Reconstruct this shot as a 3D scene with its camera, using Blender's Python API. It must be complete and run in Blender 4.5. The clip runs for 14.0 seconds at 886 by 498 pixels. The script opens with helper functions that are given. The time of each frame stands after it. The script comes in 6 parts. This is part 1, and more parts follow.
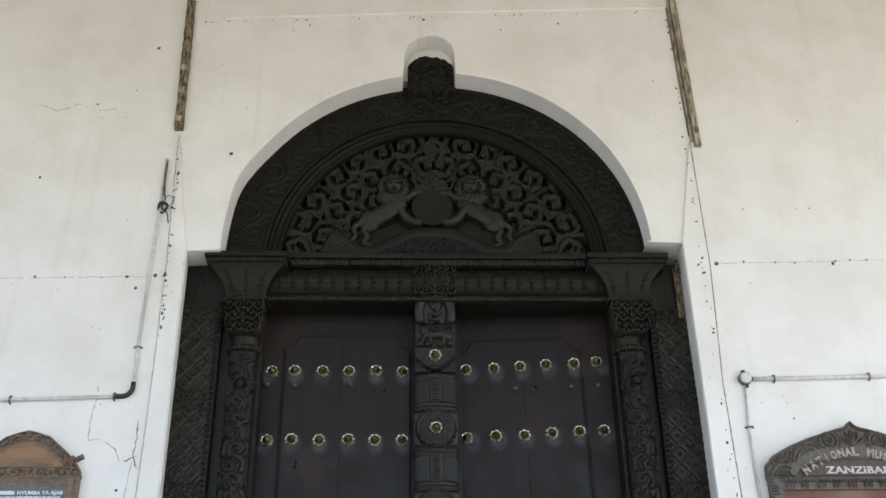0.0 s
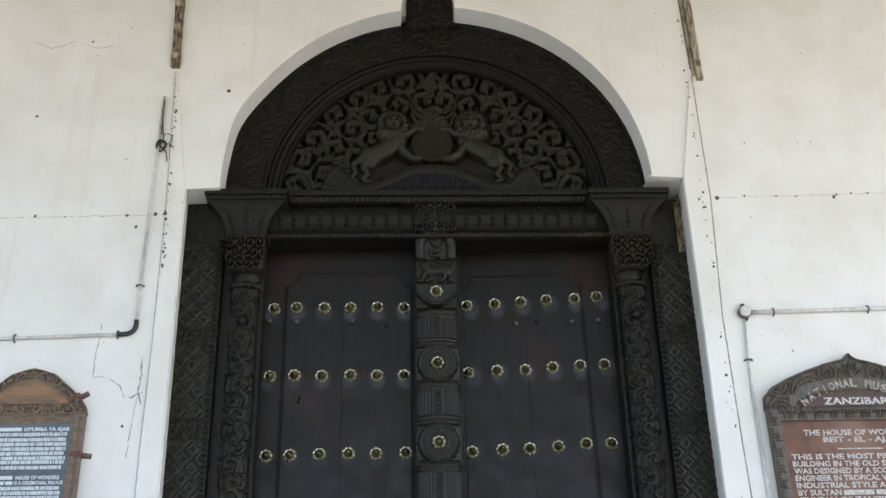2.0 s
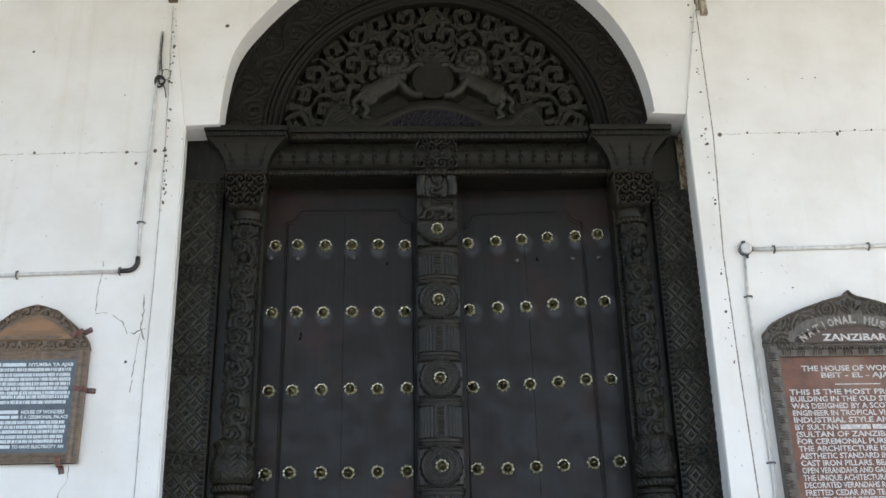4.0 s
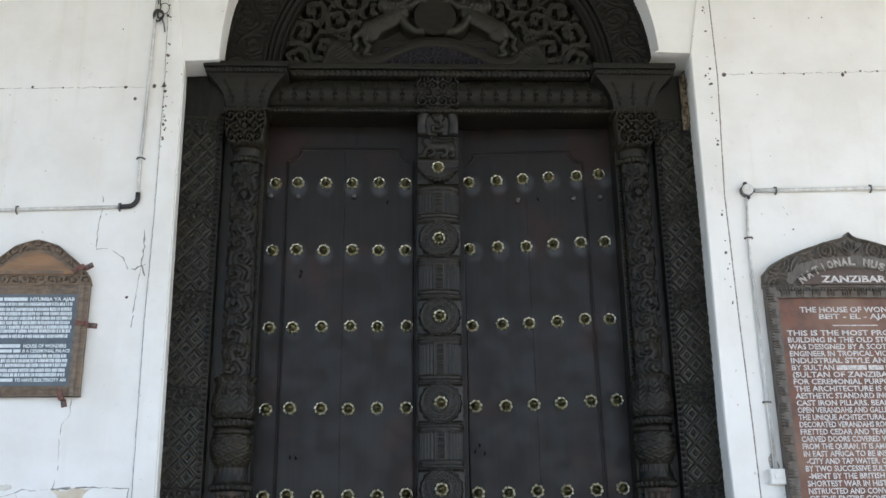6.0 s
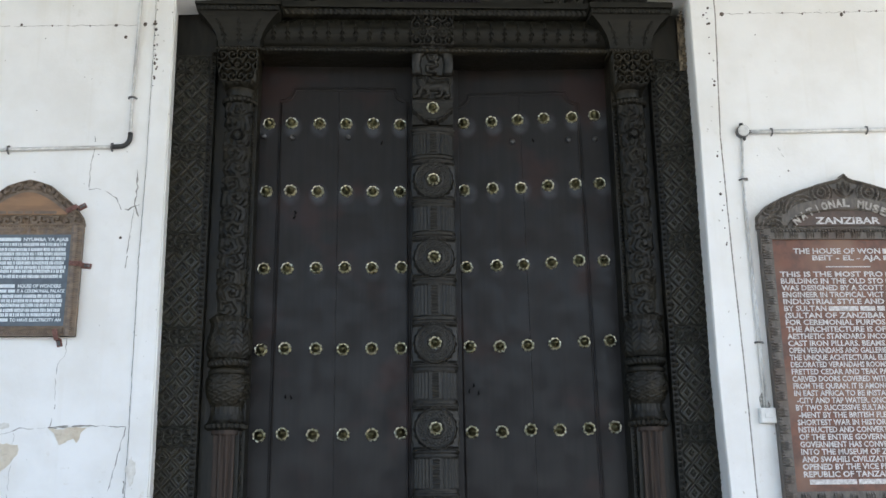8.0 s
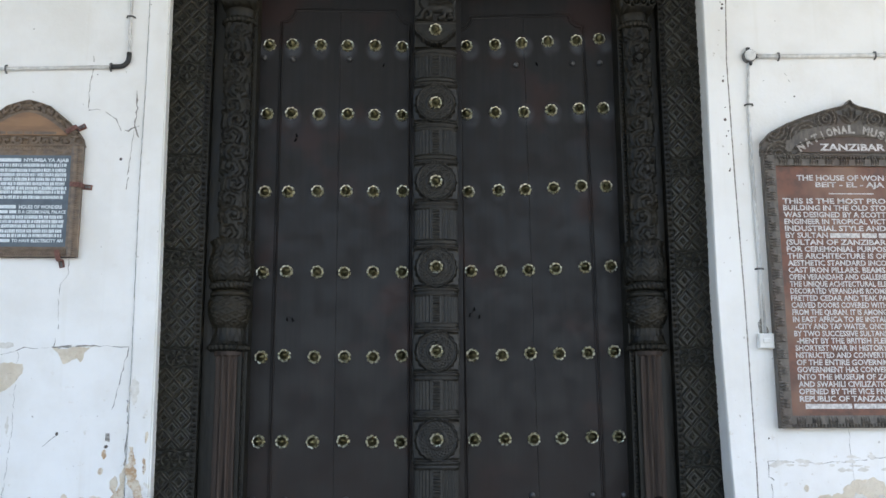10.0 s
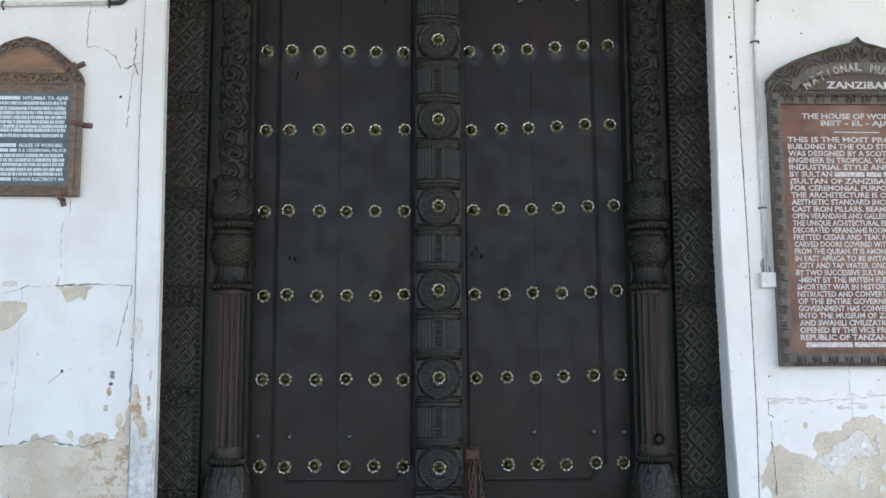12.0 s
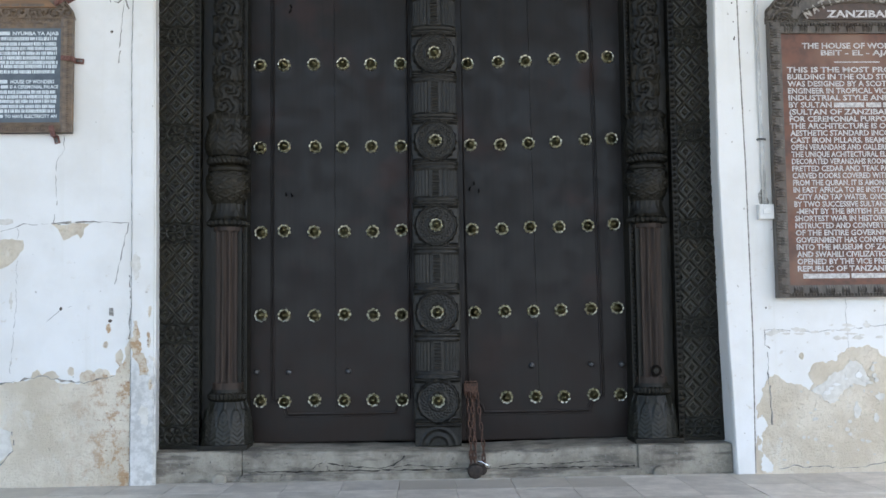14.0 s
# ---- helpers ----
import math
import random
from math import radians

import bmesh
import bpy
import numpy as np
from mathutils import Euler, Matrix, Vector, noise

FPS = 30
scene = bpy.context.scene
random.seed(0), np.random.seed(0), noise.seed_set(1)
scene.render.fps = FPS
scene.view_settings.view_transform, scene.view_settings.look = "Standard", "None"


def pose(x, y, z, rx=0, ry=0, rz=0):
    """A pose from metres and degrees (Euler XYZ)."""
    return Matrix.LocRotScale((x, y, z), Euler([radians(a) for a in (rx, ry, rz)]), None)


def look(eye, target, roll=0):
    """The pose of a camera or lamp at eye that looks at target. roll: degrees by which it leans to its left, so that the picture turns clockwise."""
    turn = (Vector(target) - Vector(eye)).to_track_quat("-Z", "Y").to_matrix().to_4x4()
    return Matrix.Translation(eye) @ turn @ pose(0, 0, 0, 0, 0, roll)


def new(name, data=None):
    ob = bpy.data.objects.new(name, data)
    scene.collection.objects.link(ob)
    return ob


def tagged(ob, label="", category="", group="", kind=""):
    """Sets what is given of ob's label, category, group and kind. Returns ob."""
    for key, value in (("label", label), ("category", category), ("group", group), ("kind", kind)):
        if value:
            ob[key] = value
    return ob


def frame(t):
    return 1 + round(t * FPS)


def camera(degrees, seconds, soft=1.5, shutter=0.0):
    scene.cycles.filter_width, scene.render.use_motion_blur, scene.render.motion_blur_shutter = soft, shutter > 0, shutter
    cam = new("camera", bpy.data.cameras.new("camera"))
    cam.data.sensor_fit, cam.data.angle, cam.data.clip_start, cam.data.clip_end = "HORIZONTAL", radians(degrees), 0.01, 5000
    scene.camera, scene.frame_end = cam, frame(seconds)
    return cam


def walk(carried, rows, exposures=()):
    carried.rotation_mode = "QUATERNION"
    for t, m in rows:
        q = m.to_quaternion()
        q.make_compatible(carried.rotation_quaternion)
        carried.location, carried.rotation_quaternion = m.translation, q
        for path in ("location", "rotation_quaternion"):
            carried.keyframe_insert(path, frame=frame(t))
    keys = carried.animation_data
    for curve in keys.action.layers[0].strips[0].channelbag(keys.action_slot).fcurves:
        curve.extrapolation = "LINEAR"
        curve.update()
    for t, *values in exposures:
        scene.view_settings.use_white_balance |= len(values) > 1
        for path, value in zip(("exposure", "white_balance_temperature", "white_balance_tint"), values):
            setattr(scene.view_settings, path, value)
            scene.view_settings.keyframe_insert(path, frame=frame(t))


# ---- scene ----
# The camera: hand-held, almost on the spot, tilting down from the arch to the sill.
cam = camera(47.90, 14.0)
PATH = [
    (0, (-0.201, -5.698, 1.038), (-0.124, -3.937, 1.983), -0.9),
    (0.5, (-0.2, -5.695, 1.034), (-0.125, -3.922, 1.957), -1.0),
    (1, (-0.2, -5.692, 1.03), (-0.126, -3.902, 1.919), -1.1),
    (1.5, (-0.2, -5.689, 1.025), (-0.125, -3.887, 1.89), -1.2),
    (2, (-0.2, -5.686, 1.02), (-0.124, -3.871, 1.857), -1.3),
    (2.5, (-0.2, -5.683, 1.015), (-0.127, -3.856, 1.826), -1.4),
    (3, (-0.2, -5.679, 1.011), (-0.127, -3.84, 1.793), -1.4),
    (5.5, (-0.2, -5.663, 0.984), (-0.128, -3.772, 1.632), -0.8),
    (6, (-0.2, -5.659, 0.978), (-0.128, -3.759, 1.598), -0.7),
    (6.5, (-0.2, -5.656, 0.972), (-0.123, -3.748, 1.567), -0.6),
    (7, (-0.2, -5.653, 0.966), (-0.122, -3.736, 1.533), -0.7),
    (7.5, (-0.2, -5.649, 0.96), (-0.119, -3.726, 1.502), -0.7),
    (8, (-0.2, -5.645, 0.954), (-0.117, -3.715, 1.469), -0.7),
    (10.5, (-0.2, -5.627, 0.921), (-0.121, -3.659, 1.266), -0.1),
    (11, (-0.2, -5.623, 0.914), (-0.122, -3.65, 1.232), -0.0),
    (11.5, (-0.2, -5.62, 0.907), (-0.123, -3.642, 1.198), -0.0),
    (12, (-0.2, -5.616, 0.9), (-0.124, -3.635, 1.166), -0.2),
    (12.5, (-0.2, -5.612, 0.892), (-0.124, -3.628, 1.133), -0.3),
    (13, (-0.2, -5.608, 0.885), (-0.123, -3.62, 1.094), -0.4),
    (13.5, (-0.2, -5.604, 0.877), (-0.121, -3.613, 1.055), -0.5),
    (14, (-0.2, -5.6, 0.869), (-0.119, -3.607, 1.016), -0.7),
]
walk(cam, [(t, look(eye, target, roll)) for t, eye, target, roll in PATH])

# ---- light: an open veranda; sky and an added, unseen sunlit ground lie behind the camera ----
world = bpy.data.worlds.new("sky")
scene.world = world
world.use_nodes = True
wn = world.node_tree.nodes
sky = wn.new("ShaderNodeTexSky")
sky.sky_type, sky.sun_disc = "NISHITA", False
sky.sun_elevation, sky.sun_rotation = radians(58), radians(122)
sky.air_density, sky.dust_density, sky.ozone_density = 1.0, 2.2, 1.0
world.node_tree.links.new(sky.outputs[0], wn["Background"].inputs[0])
wn["Background"].inputs[1].default_value = 0.15
sun = new("sun", bpy.data.lights.new("sun", "SUN"))
sun.data.energy, sun.data.angle, sun.data.color = 2.2, radians(0.6), (1.0, 0.96, 0.89)
sun.matrix_world = look((13.6, -8.5, 26), (0, 0, 0))
scene.view_settings.exposure = 1.90

# ---- helpers ----
PLACE = {}


def thing(name, loc, label, category, group="", kind=""):
    ob = new(name)
    ob.location = loc
    ob.empty_display_size = 0.1
    PLACE[ob] = Matrix.Translation(loc)
    return tagged(ob, label, category, group, kind)


def to_mesh(name, src):
    if isinstance(src, bpy.types.Mesh):
        return src
    me = bpy.data.meshes.new(name)
    if isinstance(src, tuple):
        me.from_pydata(src[0], [], src[1])
        me.update()
    else:
        src.to_mesh(me)
        src.free()
    return me


def part(name, src, material, parent=None, label="", at=None, turn=None, smooth=False):
    """One mesh object, in world coordinates or moved by at and turn, under its thing or part."""
    me = to_mesh(name, src)
    if material and not me.materials:
        me.materials.append(material)
    if smooth:
        me.polygons.foreach_set("use_smooth", [True] * len(me.polygons))
    ob = new(name, me)
    m = Matrix.Translation(at or (0, 0, 0)) @ (turn or Matrix())
    ob.matrix_basis = m
    if parent:
        ob.parent = parent
        ob.matrix_parent_inverse = PLACE[parent].inverted()
    PLACE[ob] = m
    if label:
        ob["label"] = label
    return ob


def box(x0, x1, y0, y1, z0, z1, bevel=0.0, bm=None, segments=2):
    own = bm or bmesh.new()
    made = bmesh.ops.create_cube(own, size=1.0)
    bmesh.ops.scale(own, vec=(x1 - x0, y1 - y0, z1 - z0), verts=made["verts"])
    bmesh.ops.translate(own, vec=((x0 + x1) / 2, (y0 + y1) / 2, (z0 + z1) / 2), verts=made["verts"])
    if bevel:
        edges = list({e for v in made["verts"] for e in v.link_edges})
        bmesh.ops.bevel(own, geom=edges, offset=bevel, segments=segments, affect="EDGES", profile=0.6)
    return own


def prism(outline, y0, y1, bevel=0.0):
    """A solid from an outline of (x, z), between y0 (front) and y1 (back)."""
    bm = bmesh.new()
    front = bm.faces.new([bm.verts.new((x, y0, z)) for x, z in outline])
    back = bmesh.ops.extrude_face_region(bm, geom=[front])
    bmesh.ops.translate(bm, vec=(0, y1 - y0, 0), verts=[v for v in back["geom"] if isinstance(v, bmesh.types.BMVert)])
    if bevel:
        edges = [e for e in bm.edges if all(abs(v.co.y - y0) < 1e-6 for v in e.verts)]
        bmesh.ops.bevel(bm, geom=edges, offset=bevel, segments=2, affect="EDGES", profile=0.6)
    bmesh.ops.recalc_face_normals(bm, faces=bm.faces)
    bmesh.ops.triangulate(bm, faces=[f for f in bm.faces if len(f.verts) > 4])
    return bm


def grid(X, Y, Z):
    """A surface from three arrays of places."""
    n, m = X.shape
    verts = np.stack([X, Y, Z], -1).reshape(-1, 3).tolist()
    i = np.arange(n * m).reshape(n, m)
    faces = np.stack([i[:-1, :-1], i[1:, :-1], i[1:, 1:], i[:-1, 1:]], -1).reshape(-1, 4).tolist()
    return verts, faces


def relief(x0, x1, z0, z1, y, height, step=0.004, back=0.02):
    """A carved board: height(u, v) in metres over the face at y, with closed sides going back."""
    nu, nv = max(4, round((x1 - x0) / step)), max(4, round((z1 - z0) / step))
    u, v = np.meshgrid(np.linspace(0, x1 - x0, nu), np.linspace(0, z1 - z0, nv), indexing="ij")
    h = np.pad(height(u, v), 1, constant_values=-back)
    u, v = np.pad(u, 1, mode="edge"), np.pad(v, 1, mode="edge")
    return grid(x0 + u, y - h, z0 + v)


def turned(cx, cy, profile, height=None, spread=190, steps=72, rings=None, depth=1.0):
    """A half-round upright: radius from profile rows (z, r), carved by height(angle * r, z)."""
    zs = np.array([p[0] for p in profile])
    rs = np.array([p[1] for p in profile])
    z = np.linspace(zs[0], zs[-1], rings or max(6, int((zs[-1] - zs[0]) / 0.006)))
    z = np.unique(np.concatenate([z, zs]))
    a = np.radians(np.linspace(-spread / 2, spread / 2, steps))
    A, Zg = np.meshgrid(a, z, indexing="ij")
    R = np.interp(Zg, zs, rs)
    if height:
        R = R + height(A * R.mean(), Zg - z[0])
    return grid(cx + R * np.sin(A), cy - depth * R * np.cos(A), Zg)


def tube(points, radius, sides=8, closed=False):
    """A round bar along points; radius may be a list."""
    pts = [Vector(p) for p in points]
    n = len(pts)
    rad = radius if isinstance(radius, (list, tuple, np.ndarray)) else [radius] * n
    verts, faces, normal = [], [], None
    for i, p in enumerate(pts):
        ahead = (pts[(i + 1) % n] if closed or i + 1 < n else p) - (pts[i - 1] if closed or i else p)
        ahead.normalize()
        if normal is None:
            normal = ahead.orthogonal().normalized()
        normal = (normal - ahead * normal.dot(ahead)).normalized()
        side = ahead.cross(normal)
        for k in range(sides):
            a = 2 * math.pi * k / sides
            verts.append(tuple(p + rad[i] * (math.cos(a) * normal + math.sin(a) * side)))
    for i in range(n if closed else n - 1):
        j = (i + 1) % n
        for k in range(sides):
            q = (k + 1) % sides
            faces.append((i * sides + k, i * sides + q, j * sides + q, j * sides + k))
    if not closed:
        faces += [tuple(range(sides))[::-1], tuple((n - 1) * sides + k for k in range(sides))]
    return verts, faces


def disc(cx, y, cz, r, depth, sides=32, dome=0.0):
    """A round boss facing the camera."""
    bm = bmesh.new()
    rows = [(r, 0), (r, depth * 0.8), (r * 0.95, depth)]
    if dome:
        rows += [(r * math.cos(t), depth + dome * math.sin(t)) for t in (0.4, 0.8, 1.2)]
    loops = [[bm.verts.new((cx + q * math.cos(2 * math.pi * k / sides), y - d, cz + q * math.sin(2 * math.pi * k / sides))) for k in range(sides)] for q, d in rows]
    for a, b in zip(loops, loops[1:]):
        for k in range(sides):
            bm.faces.new((a[k], a[(k + 1) % sides], b[(k + 1) % sides], b[k]))
    bm.faces.new(loops[-1])
    bmesh.ops.recalc_face_normals(bm, faces=bm.faces)
    return bm


# ---- materials ----
def material(name):
    mat = bpy.data.materials.new(name)
    mat.use_nodes = True
    nodes, links = mat.node_tree.nodes, mat.node_tree.links
    return mat, nodes, links, nodes["Principled BSDF"]


def put(links, socket, value):
    if isinstance(value, bpy.types.NodeSocket):
        links.new(value, socket)
    elif isinstance(value, tuple) and len(value) == 3:
        socket.default_value = (*value, 1)
    else:
        socket.default_value = value


def maths(nodes, links, op, a, b=0.0, c=None):
    n = nodes.new("ShaderNodeMath")
    n.operation = op
    put(links, n.inputs[0], a), put(links, n.inputs[1], b)
    if c is not None:
        put(links, n.inputs[2], c)
    return n.outputs[0]


def blend(nodes, links, factor, a, b, kind="MIX"):
    n = nodes.new("ShaderNodeMix")
    n.data_type, n.blend_type = "RGBA", kind
    put(links, n.inputs[0], factor), put(links, n.inputs[6], a), put(links, n.inputs[7], b)
    return n.outputs[2]


def place_of(nodes, links, stretch=(1, 1, 1)):
    geo = nodes.new("ShaderNodeNewGeometry")
    mapping = nodes.new("ShaderNodeMapping")
    mapping.inputs["Scale"].default_value = stretch
    links.new(geo.outputs["Position"], mapping.inputs[0])
    return mapping.outputs[0]


def noisy(nodes, links, where, scale, detail=4, rough=0.55):
    n = nodes.new("ShaderNodeTexNoise")
    n.inputs["Scale"].default_value, n.inputs["Detail"].default_value, n.inputs["Roughness"].default_value = scale, detail, rough
    links.new(where, n.inputs[0])
    return n.outputs[0]


def ramp(nodes, links, value, low, high, a=0.0, b=1.0):
    n = nodes.new("ShaderNodeMapRange")
    n.interpolation_type = "SMOOTHSTEP"
    put(links, n.inputs[0], value)
    for k, v in enumerate((low, high, a, b)):
        n.inputs[k + 1].default_value = v
    return n.outputs[0]


def bumped(nodes, links, shader, height, distance, strength=1.0, normal=None):
    n = nodes.new("ShaderNodeBump")
    n.inputs["Distance"].default_value, n.inputs["Strength"].default_value = distance, strength
    put(links, n.inputs["Height"], height)
    if normal:
        links.new(normal, n.inputs["Normal"])
    links.new(n.outputs[0], shader.inputs["Normal"])
    return n.outputs[0]


def plain(name, dark, light, rough, metal=0.0, scale=20, stretch=(1, 1, 1), relief_by=0.001, stain=None, spec=0.5):
    """Two tones mixed by grain and a slow stain, with fine relief."""
    mat, nodes, links, sh = material(name)
    where = place_of(nodes, links, stretch)
    fine, slow = noisy(nodes, links, where, scale, 6), noisy(nodes, links, place_of(nodes, links), 2.3, 3)
    color = blend(nodes, links, ramp(nodes, links, fine, 0.3, 0.7), dark, light)
    if stain:
        color = blend(nodes, links, ramp(nodes, links, slow, 0.48, 0.7, 0, 0.8), color, stain)
    put(links, sh.inputs["Base Color"], color)
    put(links, sh.inputs["Roughness"], ramp(nodes, links, fine, 0.25, 0.75, rough - 0.08, rough + 0.1))
    sh.inputs["Metallic"].default_value = metal
    sh.inputs["Specular IOR Level"].default_value = spec
    bumped(nodes, links, sh, fine, relief_by)
    return mat


CARVED = plain("carved dark wood", (0.006, 0.0055, 0.0045), (0.0165, 0.0158, 0.0118), 0.43, spec=0.235, scale=35, stretch=(1, 1, 0.25), relief_by=0.004, stain=(0.022, 0.0185, 0.0115))
# lighter copy of the carved wood: the lattice's caught light is in its colour
CARVEDLIT = plain("weathered carved wood, paled for caught light", (0.009, 0.0083, 0.0062), (0.034, 0.0318, 0.0212), 0.36, spec=0.40, scale=35, relief_by=0.003, stain=(0.024, 0.021, 0.012))
RINGWOOD = plain("blackened carved wood", (0.0050, 0.0046, 0.0036), (0.0118, 0.0108, 0.0080), 0.48, spec=0.17, scale=40, relief_by=0.003)
FRET = plain("dusty dark carved wood", (0.0094, 0.0090, 0.0067), (0.0260, 0.0252, 0.0182), 0.38, spec=0.30, scale=45, relief_by=0.002, stain=(0.017, 0.0165, 0.0118))
POSTWOOD = plain("dark carved post wood", (0.0066, 0.0061, 0.0050), (0.0200, 0.0186, 0.0146), 0.40, spec=0.32, scale=40, relief_by=0.004)
DULL = plain("dull dark timber", (0.0076, 0.0073, 0.0055), (0.0160, 0.0154, 0.0114), 0.5, spec=0.20, scale=26, stretch=(0.5, 1, 1), relief_by=0.003)
# the lunette's purplish reflections are put into this wood's colour
PURPLESHEEN = plain("dark wood with a painted purple sheen", (0.010, 0.009, 0.012), (0.022, 0.020, 0.027), 0.5, spec=0.2, scale=40, relief_by=0.003)
WORN = plain("worn brown wood", (0.018, 0.0135, 0.011), (0.060, 0.043, 0.034), 0.55, spec=0.2, scale=22, stretch=(2, 2, 0.12), relief_by=0.002)
# near-black: the shade of recesses and the inside is put into this colour
HOLLOWSHADE = plain("near-black wood, shade of hollows in its colour", (0.004, 0.004, 0.004), (0.009, 0.008, 0.007), 0.8, scale=30, spec=0.05)


def door_wood():
    """Dark polish, reddened in places, rubbed dull and painted with pale highlights round the upper studs."""
    mat, nodes, links, sh = material("dark polished door wood")
    where = place_of(nodes, links, (2.5, 2.5, 0.1))
    plain_where = place_of(nodes, links)
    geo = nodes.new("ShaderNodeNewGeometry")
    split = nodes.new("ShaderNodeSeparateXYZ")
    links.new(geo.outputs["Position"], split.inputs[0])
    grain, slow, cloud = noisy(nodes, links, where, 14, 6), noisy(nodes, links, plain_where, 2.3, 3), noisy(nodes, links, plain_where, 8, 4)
    color = blend(nodes, links, ramp(nodes, links, grain, 0.3, 0.7), (0.0080, 0.0074, 0.0076), (0.0128, 0.0113, 0.0111))
    color = blend(nodes, links, ramp(nodes, links, slow, 0.52, 0.70, 0, 0.7), color, (0.026, 0.0115, 0.0095))
    rubbed_glints = None
    column_at = maths(nodes, links, "SUBTRACT", maths(nodes, links, "ABSOLUTE", maths(nodes, links, "SUBTRACT", split.outputs[0], 0.0145)), 0.2205)
    across = maths(nodes, links, "SUBTRACT", maths(nodes, links, "FRACT", maths(nodes, links, "ADD", maths(nodes, links, "DIVIDE", column_at, 0.1745), 0.5)), 0.5)
    across = maths(nodes, links, "MULTIPLY", across, 0.1745)
    # the second leaf's rows stand higher and rise towards its hinge
    raised = maths(nodes, links, "MULTIPLY", maths(nodes, links, "GREATER_THAN", split.outputs[0], 0.0), maths(nodes, links, "MULTIPLY_ADD", split.outputs[0], 0.042, 0.018))
    level = maths(nodes, links, "SUBTRACT", split.outputs[2], raised)
    # pale spots: rubbed polish and highlights put into the colour at the studs
    for z, deep in ((3.392, 1.0), (2.932, 0.95), (2.435, 0.35)):
        up = maths(nodes, links, "MULTIPLY", maths(nodes, links, "SUBTRACT", level, z), 0.8)
        away = maths(nodes, links, "SQRT", maths(nodes, links, "ADD", maths(nodes, links, "MULTIPLY", up, up), maths(nodes, links, "MULTIPLY", across, across)))
        spot = ramp(nodes, links, away, 0.030, 0.070, deep, 0.0)
        rubbed_glints = spot if rubbed_glints is None else maths(nodes, links, "ADD", rubbed_glints, spot)
    rubbed_glints = maths(nodes, links, "MULTIPLY", rubbed_glints, ramp(nodes, links, cloud, 0.30, 0.66, 0.15, 0.85))
    color = blend(nodes, links, rubbed_glints, color, (0.058, 0.062, 0.071))
    # browner towards the foot, in cloudy patches
    low_brown = maths(nodes, links, "MULTIPLY", ramp(nodes, links, split.outputs[2], 0.2, 1.5, 1.0, 0.0), ramp(nodes, links, cloud, 0.3, 0.65, 0.35, 1.0))
    color = blend(nodes, links, low_brown, color, (0.0180, 0.0112, 0.0084))
    put(links, sh.inputs["Base Color"], color)
    put(links, sh.inputs["Roughness"], maths(nodes, links, "ADD", ramp(nodes, links, grain, 0.25, 0.75, 0.33, 0.42), maths(nodes, links, "MULTIPLY", ramp(nodes, links, cloud, 0.3, 0.7), 0.20)))
    sh.inputs["Specular IOR Level"].default_value = 0.26
    bumped(nodes, links, sh, grain, 0.0005)
    return mat


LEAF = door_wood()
BRASS = plain("aged brass", (0.48, 0.465, 0.37), (0.84, 0.82, 0.71), 0.28, metal=1.0, scale=60, relief_by=0.0006)
BOSS = plain("tarnished brass boss", (0.10, 0.090, 0.047), (0.30, 0.275, 0.15), 0.32, metal=1.0, scale=70, relief_by=0.0006)
IRON = plain("grey iron", (0.07, 0.07, 0.07), (0.20, 0.198, 0.195), 0.5, metal=0.6, scale=60)
KNOBIRON = plain("dull dark iron", (0.035, 0.035, 0.036), (0.12, 0.12, 0.122), 0.5, metal=0.5, scale=60)
RUST = plain("rusty iron", (0.045, 0.027, 0.020), (0.15, 0.080, 0.055), 0.8, metal=0.2, scale=80, relief_by=0.003)
REDRUST = plain("red painted rusty iron", (0.10, 0.038, 0.028), (0.24, 0.12, 0.10), 0.7, metal=0.1, scale=60, relief_by=0.003)
BLACKIRON = plain("blackened iron", (0.015, 0.012, 0.010), (0.055, 0.040, 0.032), 0.6, metal=0.4, scale=70, relief_by=0.002)
STEEL = plain("bright steel", (0.6, 0.6, 0.6), (0.8, 0.8, 0.8), 0.25, metal=1.0, scale=50)
CONDUIT = plain("grey painted conduit", (0.50, 0.50, 0.49), (0.68, 0.68, 0.66), 0.5, scale=30, stain=(0.25, 0.24, 0.23))
PLASTIC = plain("white plastic", (0.62, 0.62, 0.60), (0.72, 0.72, 0.70), 0.4, scale=20, stain=(0.5, 0.49, 0.46))
BLACK = plain("black plastic", (0.012, 0.012, 0.012), (0.03, 0.03, 0.03), 0.5, scale=40)
BATTEN = plain("rotten timber batten", (0.010, 0.008, 0.006), (0.30, 0.235, 0.155), 0.85, scale=55, stretch=(1, 1, 0.30), relief_by=0.006, stain=(0.04, 0.03, 0.02))
BATTENPALE = plain("weathered timber batten", (0.10, 0.08, 0.05), (0.56, 0.50, 0.39), 0.85, scale=50, stretch=(1, 1, 0.18), relief_by=0.006, stain=(0.12, 0.09, 0.06))
SIGNWOOD = plain("brown carved sign wood", (0.105, 0.076, 0.054), (0.185, 0.136, 0.096), 0.5, scale=45, stretch=(0.5, 1, 1), relief_by=0.0008, stain=(0.25, 0.155, 0.085))
SIGNORANGE = plain("bare orange brown wood", (0.17, 0.095, 0.05), (0.28, 0.16, 0.085), 0.6, scale=25, stretch=(0.2, 1, 1), relief_by=0.001)
SIGNGREY = plain("grey weathered sign wood", (0.068, 0.059, 0.050), (0.135, 0.118, 0.100), 0.55, scale=40, stretch=(1, 1, 0.4), relief_by=0.0006, stain=(0.09, 0.065, 0.05))
BOARDRED = plain("red brown painted board", (0.085, 0.037, 0.024), (0.16, 0.068, 0.043), 0.55, scale=18, stain=(0.21, 0.12, 0.08))
